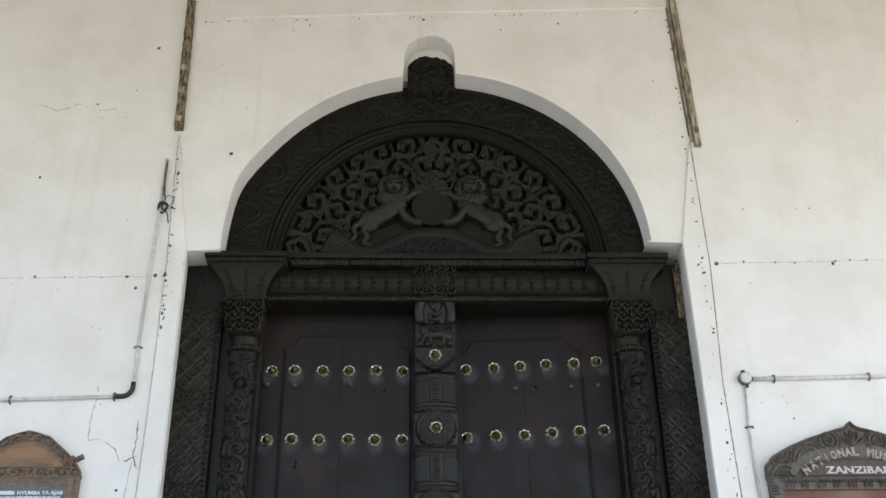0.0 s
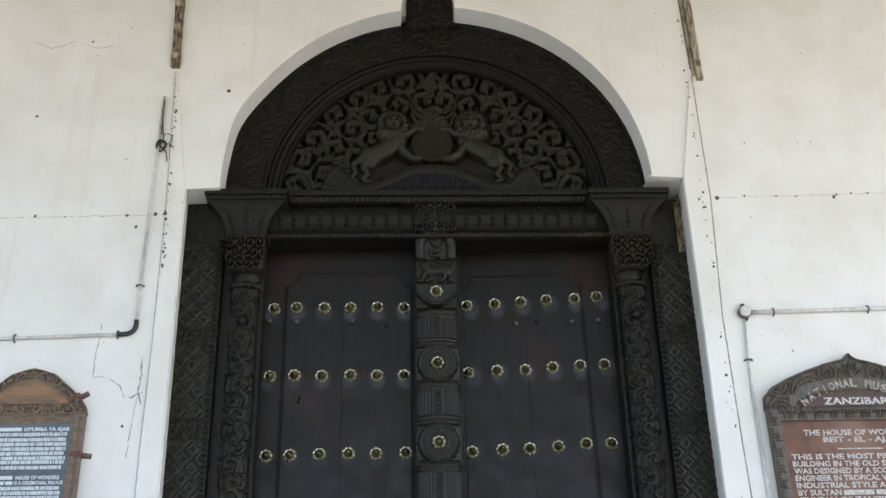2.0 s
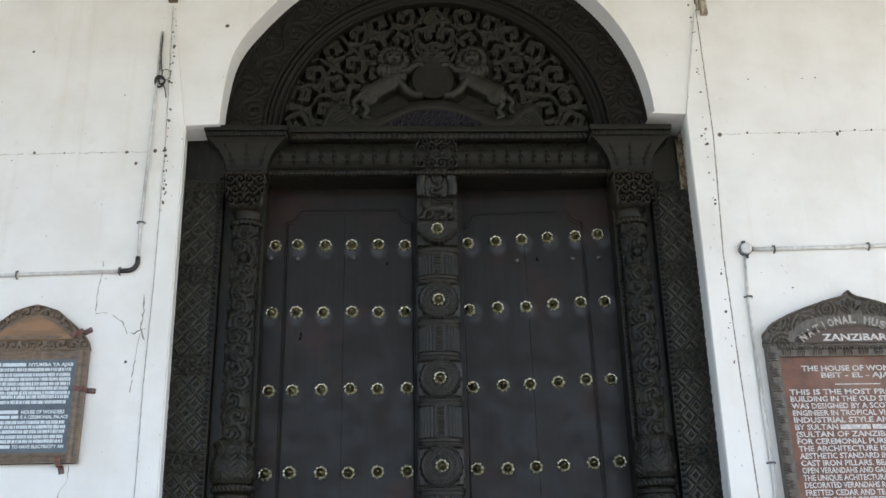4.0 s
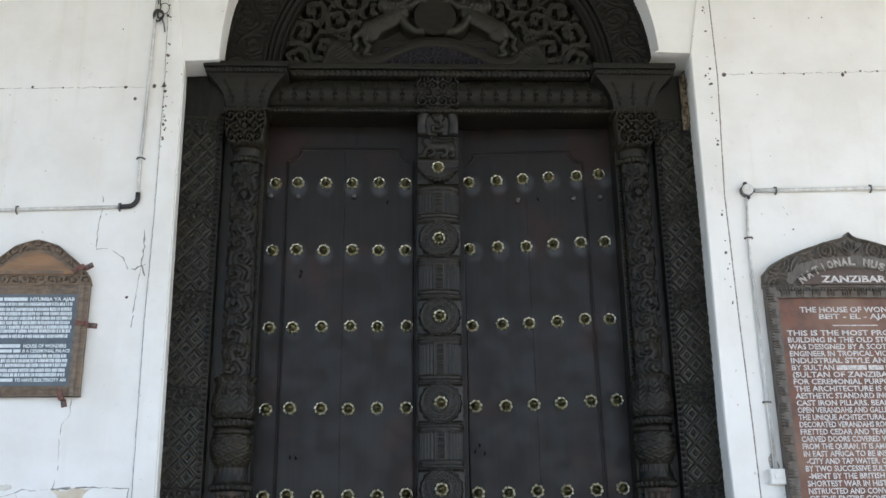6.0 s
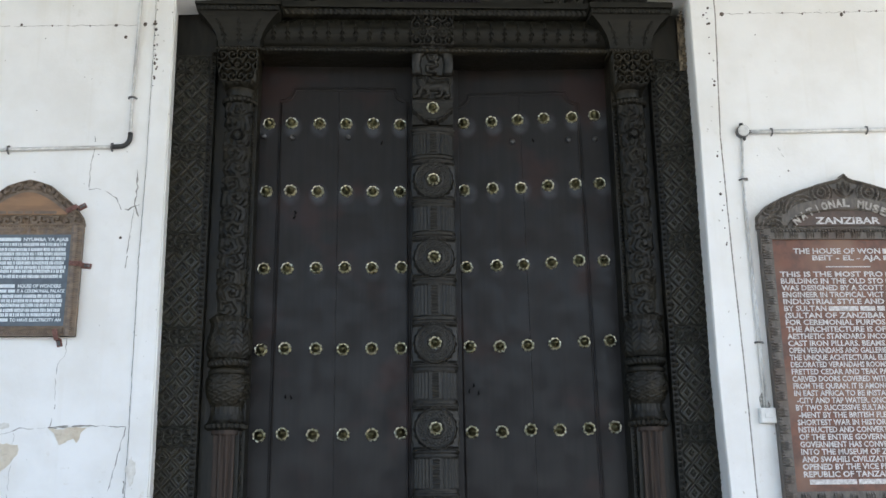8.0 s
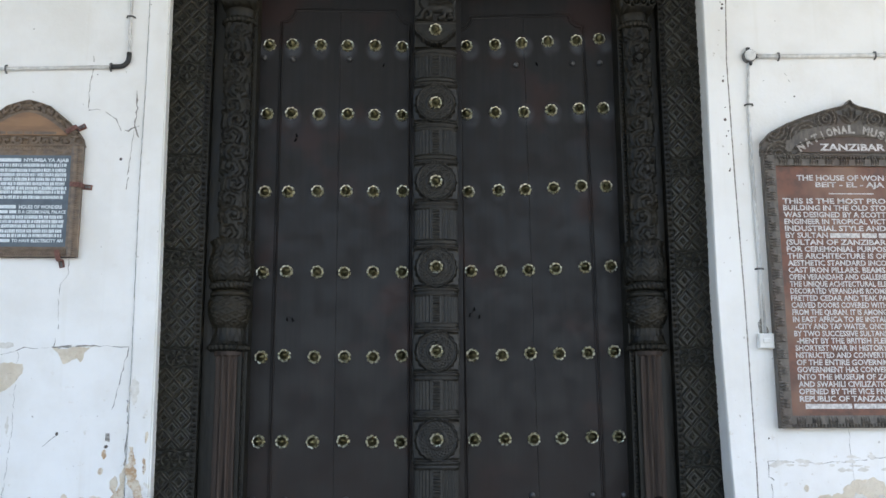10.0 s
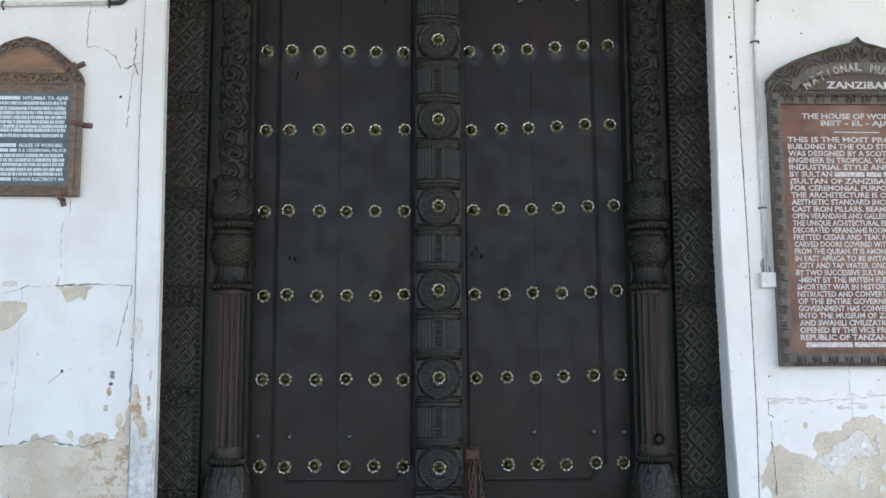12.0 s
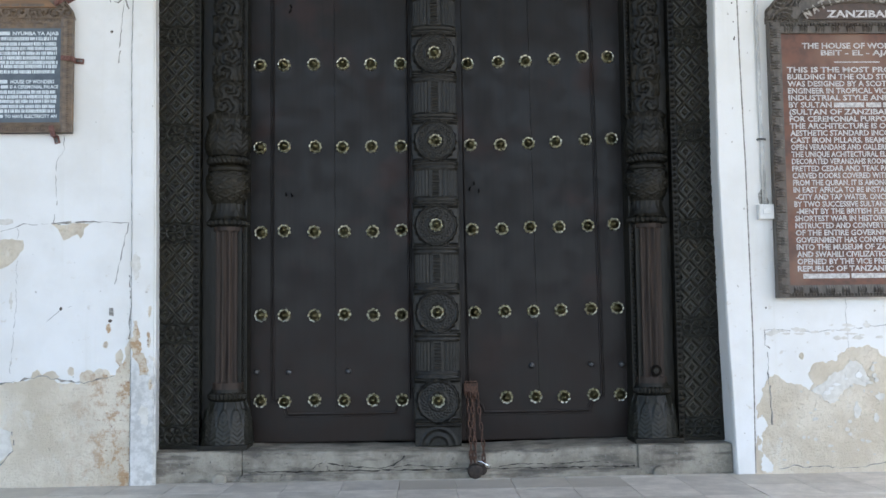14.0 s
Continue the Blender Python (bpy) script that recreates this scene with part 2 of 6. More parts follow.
BOARDBLUE = plain("slate blue board", (0.065, 0.085, 0.105), (0.10, 0.125, 0.15), 0.45, scale=14, stain=(0.14, 0.165, 0.185))
LETTER = plain("off white lettering", (0.34, 0.32, 0.31), (0.64, 0.62, 0.61), 0.6, scale=55)
LETTERDIM = plain("dull carved lettering", (0.22, 0.20, 0.18), (0.44, 0.41, 0.37), 0.6, scale=60)
BROWNFIELD = plain("dark brown painted field", (0.055, 0.035, 0.026), (0.095, 0.060, 0.045), 0.55, scale=25)
LETTERBLUE = plain("pale blue white lettering", (0.55, 0.62, 0.66), (0.74, 0.79, 0.82), 0.6, scale=60)


def sill_stone():
    """Grey step stone, worn pale on its edges and blackened where water stands."""
    mat, nodes, links, sh = material("worn grey stone")
    where = place_of(nodes, links)
    cloud, fine, long = noisy(nodes, links, where, 6, 7, 0.68), noisy(nodes, links, where, 70, 4), noisy(nodes, links, place_of(nodes, links, (1, 1, 5)), 3.5, 5, 0.6)
    color = blend(nodes, links, ramp(nodes, links, cloud, 0.28, 0.72), (0.17, 0.154, 0.124), (0.40, 0.368, 0.305))
    color = blend(nodes, links, ramp(nodes, links, long, 0.50, 0.64, 0, 0.65), color, (0.075, 0.066, 0.058))
    pits = noisy(nodes, links, where, 22, 7, 0.75)
    color = blend(nodes, links, ramp(nodes, links, pits, 0.40, 0.32, 0, 0.8), color, (0.04, 0.038, 0.033))
    color = blend(nodes, links, ramp(nodes, links, fine, 0.58, 0.74, 0, 0.4), color, (0.40, 0.39, 0.36))
    put(links, sh.inputs["Base Color"], color)
    sh.inputs["Roughness"].default_value = 0.75
    bumped(nodes, links, sh, maths(nodes, links, "ADD", fine, maths(nodes, links, "MULTIPLY", pits, 3.0)), 0.006)
    return mat


SILL = sill_stone()
CRACKSHADE = plain("dark cracks and edge shade", (0.15, 0.142, 0.125), (0.44, 0.42, 0.385), 0.9, scale=60)
MARK = plain("dirty nail mark", (0.05, 0.04, 0.035), (0.16, 0.13, 0.11), 0.9, scale=90)


def tile_stone():
    mat, nodes, links, sh = material("grey marble tile")
    info = nodes.new("ShaderNodeObjectInfo")
    where = place_of(nodes, links)
    cloud, fine = noisy(nodes, links, where, 7, 8, 0.72), noisy(nodes, links, where, 90, 3)
    color = blend(nodes, links, ramp(nodes, links, cloud, 0.3, 0.72), (0.45, 0.420, 0.370), (0.70, 0.660, 0.590))
    tone = ramp(nodes, links, info.outputs["Random"], 0, 1, 0.88, 1.08)
    color = blend(nodes, links, 1.0, color, tone, "MULTIPLY")
    warm = ramp(nodes, links, maths(nodes, links, "FRACT", maths(nodes, links, "MULTIPLY", info.outputs["Random"], 7.3)), 0.75, 0.95, 0, 0.5)
    color = blend(nodes, links, warm, color, (0.33, 0.30, 0.24))
    color = blend(nodes, links, ramp(nodes, links, fine, 0.62, 0.8, 0, 0.35), color, (0.12, 0.12, 0.12))
    put(links, sh.inputs["Base Color"], color)
    put(links, sh.inputs["Roughness"], ramp(nodes, links, cloud, 0.3, 0.7, 0.42, 0.65))
    bumped(nodes, links, sh, fine, 0.001)
    return mat


TILE = tile_stone()
JOINT = plain("dirty mortar", (0.19, 0.185, 0.175), (0.34, 0.33, 0.31), 0.9, scale=60)
GROUND = plain("pale sandy ground", (0.245, 0.213, 0.155), (0.335, 0.294, 0.216), 0.95, scale=3, relief_by=0.01)
CEILING = plain("dull unseen ceiling and beam", (0.20, 0.184, 0.155), (0.26, 0.24, 0.205), 0.8, scale=4)


def lime_wall():
    """White lime paint: brush-worn, faintly streaked, thin and grey low down beside the doorway."""
    mat, nodes, links, sh = material("white limewash")
    geo = nodes.new("ShaderNodeNewGeometry")
    split = nodes.new("ShaderNodeSeparateXYZ")
    links.new(geo.outputs["Position"], split.inputs[0])
    where = place_of(nodes, links)
    x, z = split.outputs[0], split.outputs[2]

    def m(op, a, b=0.0, c=None):
        return maths(nodes, links, op, a, b, c)

    wide, mid, fine = noisy(nodes, links, where, 2.2, 5, 0.6), noisy(nodes, links, where, 9, 5, 0.62), noisy(nodes, links, where, 55, 5, 0.6)
    chip = noisy(nodes, links, where, 24, 5, 0.65)
    paint = blend(nodes, links, ramp(nodes, links, wide, 0.35, 0.7), (0.80, 0.80, 0.785), (0.73, 0.72, 0.69))
    paint = blend(nodes, links, ramp(nodes, links, mid, 0.60, 0.78, 0, 0.35), paint, (0.62, 0.60, 0.54))
    drips = noisy(nodes, links, place_of(nodes, links, (7, 7, 0.35)), 1.0, 5, 0.6)
    paint = blend(nodes, links, ramp(nodes, links, drips, 0.56, 0.75, 0, 0.28), paint, (0.60, 0.57, 0.48))
    specks = noisy(nodes, links, where, 38, 2, 0.4)
    paint = blend(nodes, links, ramp(nodes, links, specks, 0.74, 0.79, 0, 0.6), paint, (0.32, 0.29, 0.24))
    # flakes missing from the top coat near the ground
    flake = m("MULTIPLY", ramp(nodes, links, m("MULTIPLY_ADD", chip, 0.6, m("MULTIPLY", mid, 0.4)), 0.600, 0.625), ramp(nodes, links, z, 0.8, 1.7, 0.55, 0.0))
    paint = blend(nodes, links, flake, paint, (0.62, 0.575, 0.49))
    ragged = m("ADD", m("MULTIPLY", m("SUBTRACT", wide, 0.5), 0.42), m("MULTIPLY", m("SUBTRACT", mid, 0.5), 0.30))
    thin = m("MULTIPLY", m("MULTIPLY", m("GREATER_THAN", x, -1.705), m("LESS_THAN", x, -1.5)), ramp(nodes, links, m("MULTIPLY_ADD", ragged, 0.5, z), 0.75, 0.55, 0, 1))
    paint = blend(nodes, links, m("MULTIPLY", thin, ramp(nodes, links, chip, 0.35, 0.65, 0.95, 0.3)), paint, (0.47, 0.465, 0.445))
    put(links, sh.inputs["Base Color"], paint)
    sh.inputs["Roughness"].default_value = 0.68
    sh.inputs["Specular IOR Level"].default_value = 0.3
    height = m("ADD", m("MULTIPLY", fine, 0.0012), m("ADD", m("MULTIPLY", wide, 0.006), m("MULTIPLY", flake, -0.002)))
    bumped(nodes, links, sh, height, 1.0)
    return mat


def bare_plaster():
    """The sandy coat under the paint: pitted, gritty, rust-brown towards one edge of the doorway."""
    mat, nodes, links, sh = material("bare sandy plaster")
    geo = nodes.new("ShaderNodeNewGeometry")
    split = nodes.new("ShaderNodeSeparateXYZ")
    links.new(geo.outputs["Position"], split.inputs[0])
    where = place_of(nodes, links)
    x, z = split.outputs[0], split.outputs[2]

    def m(op, a, b=0.0, c=None):
        return maths(nodes, links, op, a, b, c)

    slow, mid, fine = noisy(nodes, links, where, 3.0, 4, 0.6), noisy(nodes, links, where, 11, 5, 0.62), noisy(nodes, links, where, 70, 5, 0.65)
    pits, lime = noisy(nodes, links, where, 26, 7, 0.75), noisy(nodes, links, place_of(nodes, links, (1, 1, 0.6)), 7, 6, 0.7)
    color = blend(nodes, links, ramp(nodes, links, slow, 0.35, 0.65), (0.63, 0.555, 0.435), (0.77, 0.700, 0.580))
    color = blend(nodes, links, ramp(nodes, links, mid, 0.50, 0.72, 0, 0.5), color, (0.68, 0.62, 0.52))
    color = blend(nodes, links, ramp(nodes, links, lime, 0.56, 0.66, 0, 0.55), color, (0.74, 0.71, 0.64))
    color = blend(nodes, links, ramp(nodes, links, fine, 0.58, 0.74, 0, 0.4), color, (0.46, 0.40, 0.31))
    color = blend(nodes, links, ramp(nodes, links, pits, 0.37, 0.28, 0, 0.8), color, (0.20, 0.155, 0.105))
    near = m("MULTIPLY", ramp(nodes, links, x, -2.15, -1.74), m("LESS_THAN", x, -1.2))
    rust = m("MULTIPLY", near, ramp(nodes, links, noisy(nodes, links, where, 13, 6, 0.72), 0.47, 0.62, 0, 0.85))
    color = blend(nodes, links, rust, color, (0.47, 0.285, 0.145))
    iron = m("MULTIPLY", near, ramp(nodes, links, noisy(nodes, links, place_of(nodes, links, (1, 1, 1.6)), 34, 5, 0.7), 0.60, 0.68, 0, 0.85))
    color = blend(nodes, links, iron, color, (0.24, 0.10, 0.045))
    put(links, sh.inputs["Base Color"], color)
    sh.inputs["Roughness"].default_value = 0.9
    sh.inputs["Specular IOR Level"].default_value = 0.2
    height = m("ADD", m("MULTIPLY", fine, 0.005), m("ADD", m("MULTIPLY", mid, 0.016), m("MULTIPLY", pits, 0.016)))
    bumped(nodes, links, sh, height, 1.0)
    return mat


LIME = lime_wall()
SAND = bare_plaster()
FADED = plain("thin faded limewash", (0.60, 0.575, 0.52), (0.71, 0.69, 0.64), 0.8, scale=30, relief_by=0.003)

# ---- the setting ----
ARCH_X, ARCH_Z, ARCH_R = 0.017, 4.112, 1.403


def opening():
    """The outline of the doorway in the wall, from the right foot over the arch to the left foot."""
    pts = [(1.663, -0.3), (1.661, 0.0), (1.648, 0.43), (1.635, 0.74), (1.625, 1.06), (1.615, 1.40), (1.608, 1.76), (1.611, 2.43), (1.618, 3.14), (1.621, 4.150), (1.392, 4.160)]
    a0 = math.radians(2.5)
    right = math.acos((0.158 - ARCH_X) / ARCH_R)
    left = math.acos((-0.221 - ARCH_X) / ARCH_R)
    pts += [(ARCH_X + (ARCH_R + 0.016 * min(1, a) + 0.010 * math.sin(2 * a) ** 2) * math.cos(a), ARCH_Z + (ARCH_R + 0.016 * min(1, a) + 0.010 * math.sin(2 * a) ** 2) * math.sin(a)) for a in np.linspace(a0, right, 22)]
    pts += [(0.152, 5.72), (0.132, 5.79), (0.085, 5.842), (0.02, 5.868), (-0.045, 5.868), (-0.115, 5.845), (-0.175, 5.79), (-0.205, 5.70)]
    pts += [(ARCH_X + (ARCH_R + 0.028 * math.exp(-((a - 2.76) / 0.16) ** 2)) * math.cos(a), ARCH_Z + (ARCH_R + 0.028 * math.exp(-((a - 2.76) / 0.16) ** 2)) * math.sin(a)) for a in np.linspace(left, math.pi + 0.02, 26)]
    return pts + [(-1.596, 4.074), (-1.585, 2.6), (-1.572, 1.4), (-1.566, 0.6), (-1.566, -0.3)]


def wall():
    outline = opening() + [(-7, -0.3), (-7, 7.6), (7, 7.6), (7, -0.3)]
    bm = prism(outline, 0.0, 0.55, bevel=0.006)
    for v in bm.verts:
        if v.co.y > 0.3 and 1.58 < v.co.x < 1.75 and v.co.z < 4.2:
            v.co.x += float(np.interp(v.co.z, [0.0, 0.6, 1.4, 2.5, 4.15], [0.02, 0.035, 0.06, 0.075, 0.06]))
        if v.co.y > 0.3 and -1.75 < v.co.x < -1.5 and v.co.z < 4.1:
            v.co.x -= 0.085
    return part("wall_north", bm, LIME)


WALL = tagged(wall(), "white limewashed wall with peeling patches and arched doorway", "wall", kind="structure")
FLOOR = tagged(part("floor", box(-7, 7, -8.0, 0.6, -0.3, -0.006), JOINT), "grey stone tiled veranda floor", "floor", kind="structure")
# out of view; added to throw warm bounce onto the wall
tagged(part("ground", box(-600, 600, -900, 300, -0.9, -0.5), GROUND), "unseen sandy ground added for its warm bounce", "ground", kind="structure")
# out of view; added to darken the upper wall
tagged(part("ceiling", box(-7, 7.6, -8.6, 0.55, 6.62, 6.8), CEILING), "unseen dull grey ceiling added to shade the top of the wall", "ceiling", kind="structure")
# out of view; added to hold back more sky from the upper wall
tagged(part("beam", box(-7, 7.6, -8.6, -8.2, 5.95, 6.615, 0.01), CEILING), "unseen beam added to cut skylight high on the wall", "beam", kind="structure")
# the unlit inside, given by a near-black wall
tagged(part("wall_back", box(-7, 7, 1.6, 1.8, -0.3, 7.6), HOLLOWSHADE), "wall inside behind the door, coloured near-black for the shade there", "wall", kind="structure")

# ---- carving patterns: heights in metres over u (across) and v (up) ----
def ridge(d, width):
    return np.exp(-((d / width) ** 2))


def lattice(u, v, a=0.114, high=0.020, wide=0.1025, mid=0.1025):
    """Rounded leaf-shaped bars crossing on the slant round small pierced diamonds."""
    p, q = (u - mid) / wide, v / a
    s, t = p + q, p - q
    h = np.zeros_like(u)
    for along, across in ((t, s), (s, t)):
        off = np.abs(across % 1.0 - 0.5)
        run = np.abs((along + 0.5) % 1.0 - 0.5)
        girth = 0.135 * np.sqrt(np.clip(1.04 - (2.0 * run) ** 3, 0.02, 1))
        h = np.maximum(h, np.sqrt(np.clip(1 - (off / girth) ** 2, 0, 1)) * (1 - 0.3 * run))
    ds, dt = np.abs((s + 0.5) % 1.0 - 0.5), np.abs((t + 0.5) % 1.0 - 0.5)
    core = np.maximum(ds, dt)
    h = np.maximum(h, 0.9 * np.clip((0.200 - core) / 0.06, 0, 1) - 0.9 * ridge(np.hypot(ds, dt), 0.06))
    return high * h


def rosettes(u, v, wide, tall, high=0.017):
    """One flower in a ring with half flowers at its sides and a rim above and below."""
    h = np.maximum(ridge(v, 0.006), ridge(v - tall, 0.006)) * 0.8
    for cx in (0.0, wide / 2, wide):
        dx, dy = u - cx, v - tall / 2
        r, t = np.hypot(dx, dy), np.arctan2(dy, dx)
        reach = tall * 0.43
        h = np.maximum(h, 0.9 * ridge(r - reach, 0.005))
        h = np.maximum(h, (r < reach * 0.9) * (0.5 + 0.4 * np.cos(6 * t)) * ridge(r - reach * 0.55, reach * 0.35))
        h = np.maximum(h, ridge(r, reach * 0.16))
    return high * h


def vine(u, v, long, wide, high=0.014, seed=0.0):
    """A winding stem along u with curling leaves on both sides of it."""
    mid = wide / 2
    stem = mid + 0.24 * wide * np.sin(2 * math.pi * u / long + seed)
    h = 0.8 * ridge(v - stem, 0.05 * wide)
    for k in (0, 1):
        centre = (u - long * (0.25 + 0.5 * k) + seed * long / (2 * math.pi) + long / 2) % long - long / 2
        dy = v - (mid + (-0.17 if k == 0 else 0.17) * wide)
        r, t = np.hypot(centre, dy), np.arctan2(dy, centre * (1 if k else -1))
        curl = 0.5 + 0.5 * np.cos(t + 2 * math.pi * r / (0.20 * wide))
        lobes = 0.75 + 0.25 * np.cos(7 * t + 20 * r / wide)
        h = np.maximum(h, curl ** 2 * lobes * (r < 0.46 * wide) * (1 - 0.5 * r / (0.46 * wide)))
    leaf = np.cos(2 * math.pi * (u / long * 5 + 1.6 * np.abs(v - mid) / wide))
    h = np.maximum(h, 0.35 * np.clip(leaf, 0, 1) * (np.abs(v - mid) < 0.46 * wide))
    if wide > 0.12:
        h = h * (0.80 + 0.20 * np.cos(2 * math.pi * (u + 1.2 * np.abs(v - stem)) / (0.085 * wide)))
    return high * h


def pierced(u, v, wide, tall, nx, nz, high=0.03):
    """Openwork of paired curls, deeply cut, inside a plain rim."""
    cu, cv = wide / nx, tall / nz
    j = np.floor(v / cv)
    p = np.abs(u - wide / 2) / cu + 0.5 * (j % 2)
    i = np.floor(p)
    dx, dy = (p - i - 0.5) * cu, (v / cv - j - 0.5) * cv
    cell = min(cu, cv)
    sense = 1 - 2 * ((i + j) % 2)
    r, t = np.hypot(dx, dy), np.arctan2(dy, dx * sense)
    curl = np.cos(t + 2 * math.pi * r / (0.42 * cell) + 0.6)
    solid = np.clip(0.5 + 2.2 * (curl + 0.05 + 0.35 * np.cos(5 * t)), 0, 1)
    solid = np.maximum(solid, np.clip((0.10 * cell - r) / (0.04 * cell), 0, 1))
    for d in (u, wide - u, v, tall - v, u - wide / 2):
        solid = np.maximum(solid, np.clip((0.006 - np.abs(d)) / 0.003, 0, 1))
    return high * solid + 0.004 * np.clip(curl, 0, 1)


def sprigs(u, v, pitch, tall, high=0.006):
    """Upright ears with slanting barbs."""
    du = (u + pitch / 2) % pitch - pitch / 2
    stalk = ridge(du, 0.003) * (v > 0.12 * tall) * (v < 0.85 * tall)
    barb = ridge(((v + 0.9 * np.abs(du)) % (tall * 0.17)) - tall * 0.085, 0.004) * (np.abs(du) < 0.24 * pitch * (1.1 - v / tall)) * (v > 0.2 * tall) * (v < 0.8 * tall)
    return high * np.maximum(stalk, barb)


def rope(u, v, tall, pitch=0.03, high=0.010):
    round_ = np.sqrt(np.clip(1 - ((v - tall / 2) / (tall / 2)) ** 2, 0, 1))
    return high * round_ * (0.65 + 0.35 * np.cos(2 * math.pi * (u + 0.6 * v) / pitch))


def acanthus(u, v, pitch, tall, high=0.008):
    """Upright leaves in a row, with a midrib and curved veins."""
    du = (u + pitch / 2) % pitch - pitch / 2
    span = 0.48 * pitch * np.sqrt(np.clip(1 - (v / tall) ** 2, 0, 1))
    inside = np.abs(du) < span
    veins = 0.5 + 0.5 * np.cos(2 * math.pi * (v - 1.1 * np.abs(du)) / (0.13 * tall))
    return high * np.maximum(inside * (0.35 + 0.45 * veins), np.maximum(ridge(du, 0.004), 0.9 * ridge(np.abs(du) - span, 0.004)))


def strokes(u, v, marks, high=0.03):
    """Rounded strokes along polylines, each (points, radius)."""
    h = np.zeros_like(u)
    for pts, r in marks:
        for (x0, y0), (x1, y1) in zip(pts, pts[1:]):
            lx, ly = x1 - x0, y1 - y0
            f = np.clip(((u - x0) * lx + (v - y0) * ly) / (lx * lx + ly * ly + 1e-9), 0, 1)
            d = np.hypot(u - x0 - f * lx, v - y0 - f * ly)
            h = np.maximum(h, high * np.sqrt(np.clip(1 - (d / r) ** 2, 0, 1)) * min(1.0, r / 0.03) ** 0.5)
    return h


def curls(dx, dz, sense, phase, pitch):
    """Leafy curl round one eye: above 0 is leaf, below is cut away."""
    r, t = np.hypot(dx, dz), np.arctan2(dz, dx * sense)
    return np.maximum(np.cos(t + 2 * math.pi * r / pitch + phase) + 0.45 * np.cos(4 * t - 2 * math.pi * r / (0.75 * pitch) + phase), 1 - r / (0.16 * pitch))


def running(u, v, long, wide, pitch, high):
    """Curls one after the other along u, turning this way and that."""
    k = np.floor(u / long)
    sense = 1 - 2 * (k % 2)
    value = curls(u - (k + 0.5) * long, v - wide * (0.5 + 0.10 * sense), sense, 0.9 * k, pitch)
    leaf = np.clip(0.5 + 2.4 * value, 0, 1)
    return high * leaf + 0.25 * high * ridge(value - 0.2, 0.18)


# ---- the carved door frame ----
CASE = thing("door_frame", (0, 0.25, 0.16), "dark carved wooden door frame with arched fretwork tympanum", "door frame", kind="structure")


def bead_row(x, y, z0, z1, pitch, r, parent):
    bm = bmesh.new()
    for k in range(int((z1 - z0) / pitch)):
        made = bmesh.ops.create_cube(bm, size=1)
        bmesh.ops.scale(bm, vec=(2 * r, 1.6 * r, 0.62 * pitch), verts=made["verts"])
        bmesh.ops.translate(bm, vec=(x, y, z0 + (k + 0.5) * pitch), verts=made["verts"])
    bmesh.ops.bevel(bm, geom=bm.edges[:], offset=r * 0.45, segments=2, affect="EDGES")
    return part("beading", bm, CARVED, parent, smooth=True)


LATTICE_W, LATTICE_H, BAND_H = 0.205, 0.456, 0.120
LATTICE_ME = to_mesh("lattice_panel", relief(-LATTICE_W / 2, LATTICE_W / 2, 0, LATTICE_H, 0, lambda u, v: lattice(u, v), 0.0022))
BAND_ME = to_mesh("rosette_panel", relief(-LATTICE_W / 2, LATTICE_W / 2, 0, BAND_H, 0, lambda u, v: rosettes(u, v, LATTICE_W, BAND_H), 0.0025))
for me in (LATTICE_ME, BAND_ME):
    me.polygons.foreach_set("use_smooth", [True] * len(me.polygons))


def side_board(s):
    """The flat outer board of one jamb, with lattice panels between bands of flowers."""
    x0, x1 = (-1.655, -1.374) if s < 0 else (1.402, 1.72)
    face, inner = (-1.514, -1.391) if s < 0 else (1.540, 1.418)
    board = part("side_board", box(x0, x1, 0.215, 0.33, 0.165, 4.10, 0.004), CARVED, CASE)
    z = 0.185
    part("rosette_panel", BAND_ME, FRET, board, at=(face, 0.212, z))
    z += BAND_H
    while z + LATTICE_H < 3.86:
        part("lattice_panel", LATTICE_ME, CARVEDLIT, board, at=(face, 0.212, z + 0.002))
        z += LATTICE_H + 0.004
        part("rosette_panel", BAND_ME, FRET, board, at=(face, 0.212, z))
        z += BAND_H
    part("edge_strip", box(*sorted((face + s * 0.1035, face + s * 0.16)), 0.2085, 0.25, 0.17, 3.80, 0.003), CARVED, board)
    bead_row(inner, 0.208, 0.18, 3.84, 0.034, 0.011, board)
    part("jamb_board", box(*sorted((-1.112 if s < 0 else 1.152, x1 if s < 0 else x0)), 0.285, 0.47, 0.165, 3.95, 0.004), CARVED, CASE)
    bead_row(-1.136 if s < 0 else 1.172, 0.282, 0.36, 3.70, 0.026, 0.008, CASE)


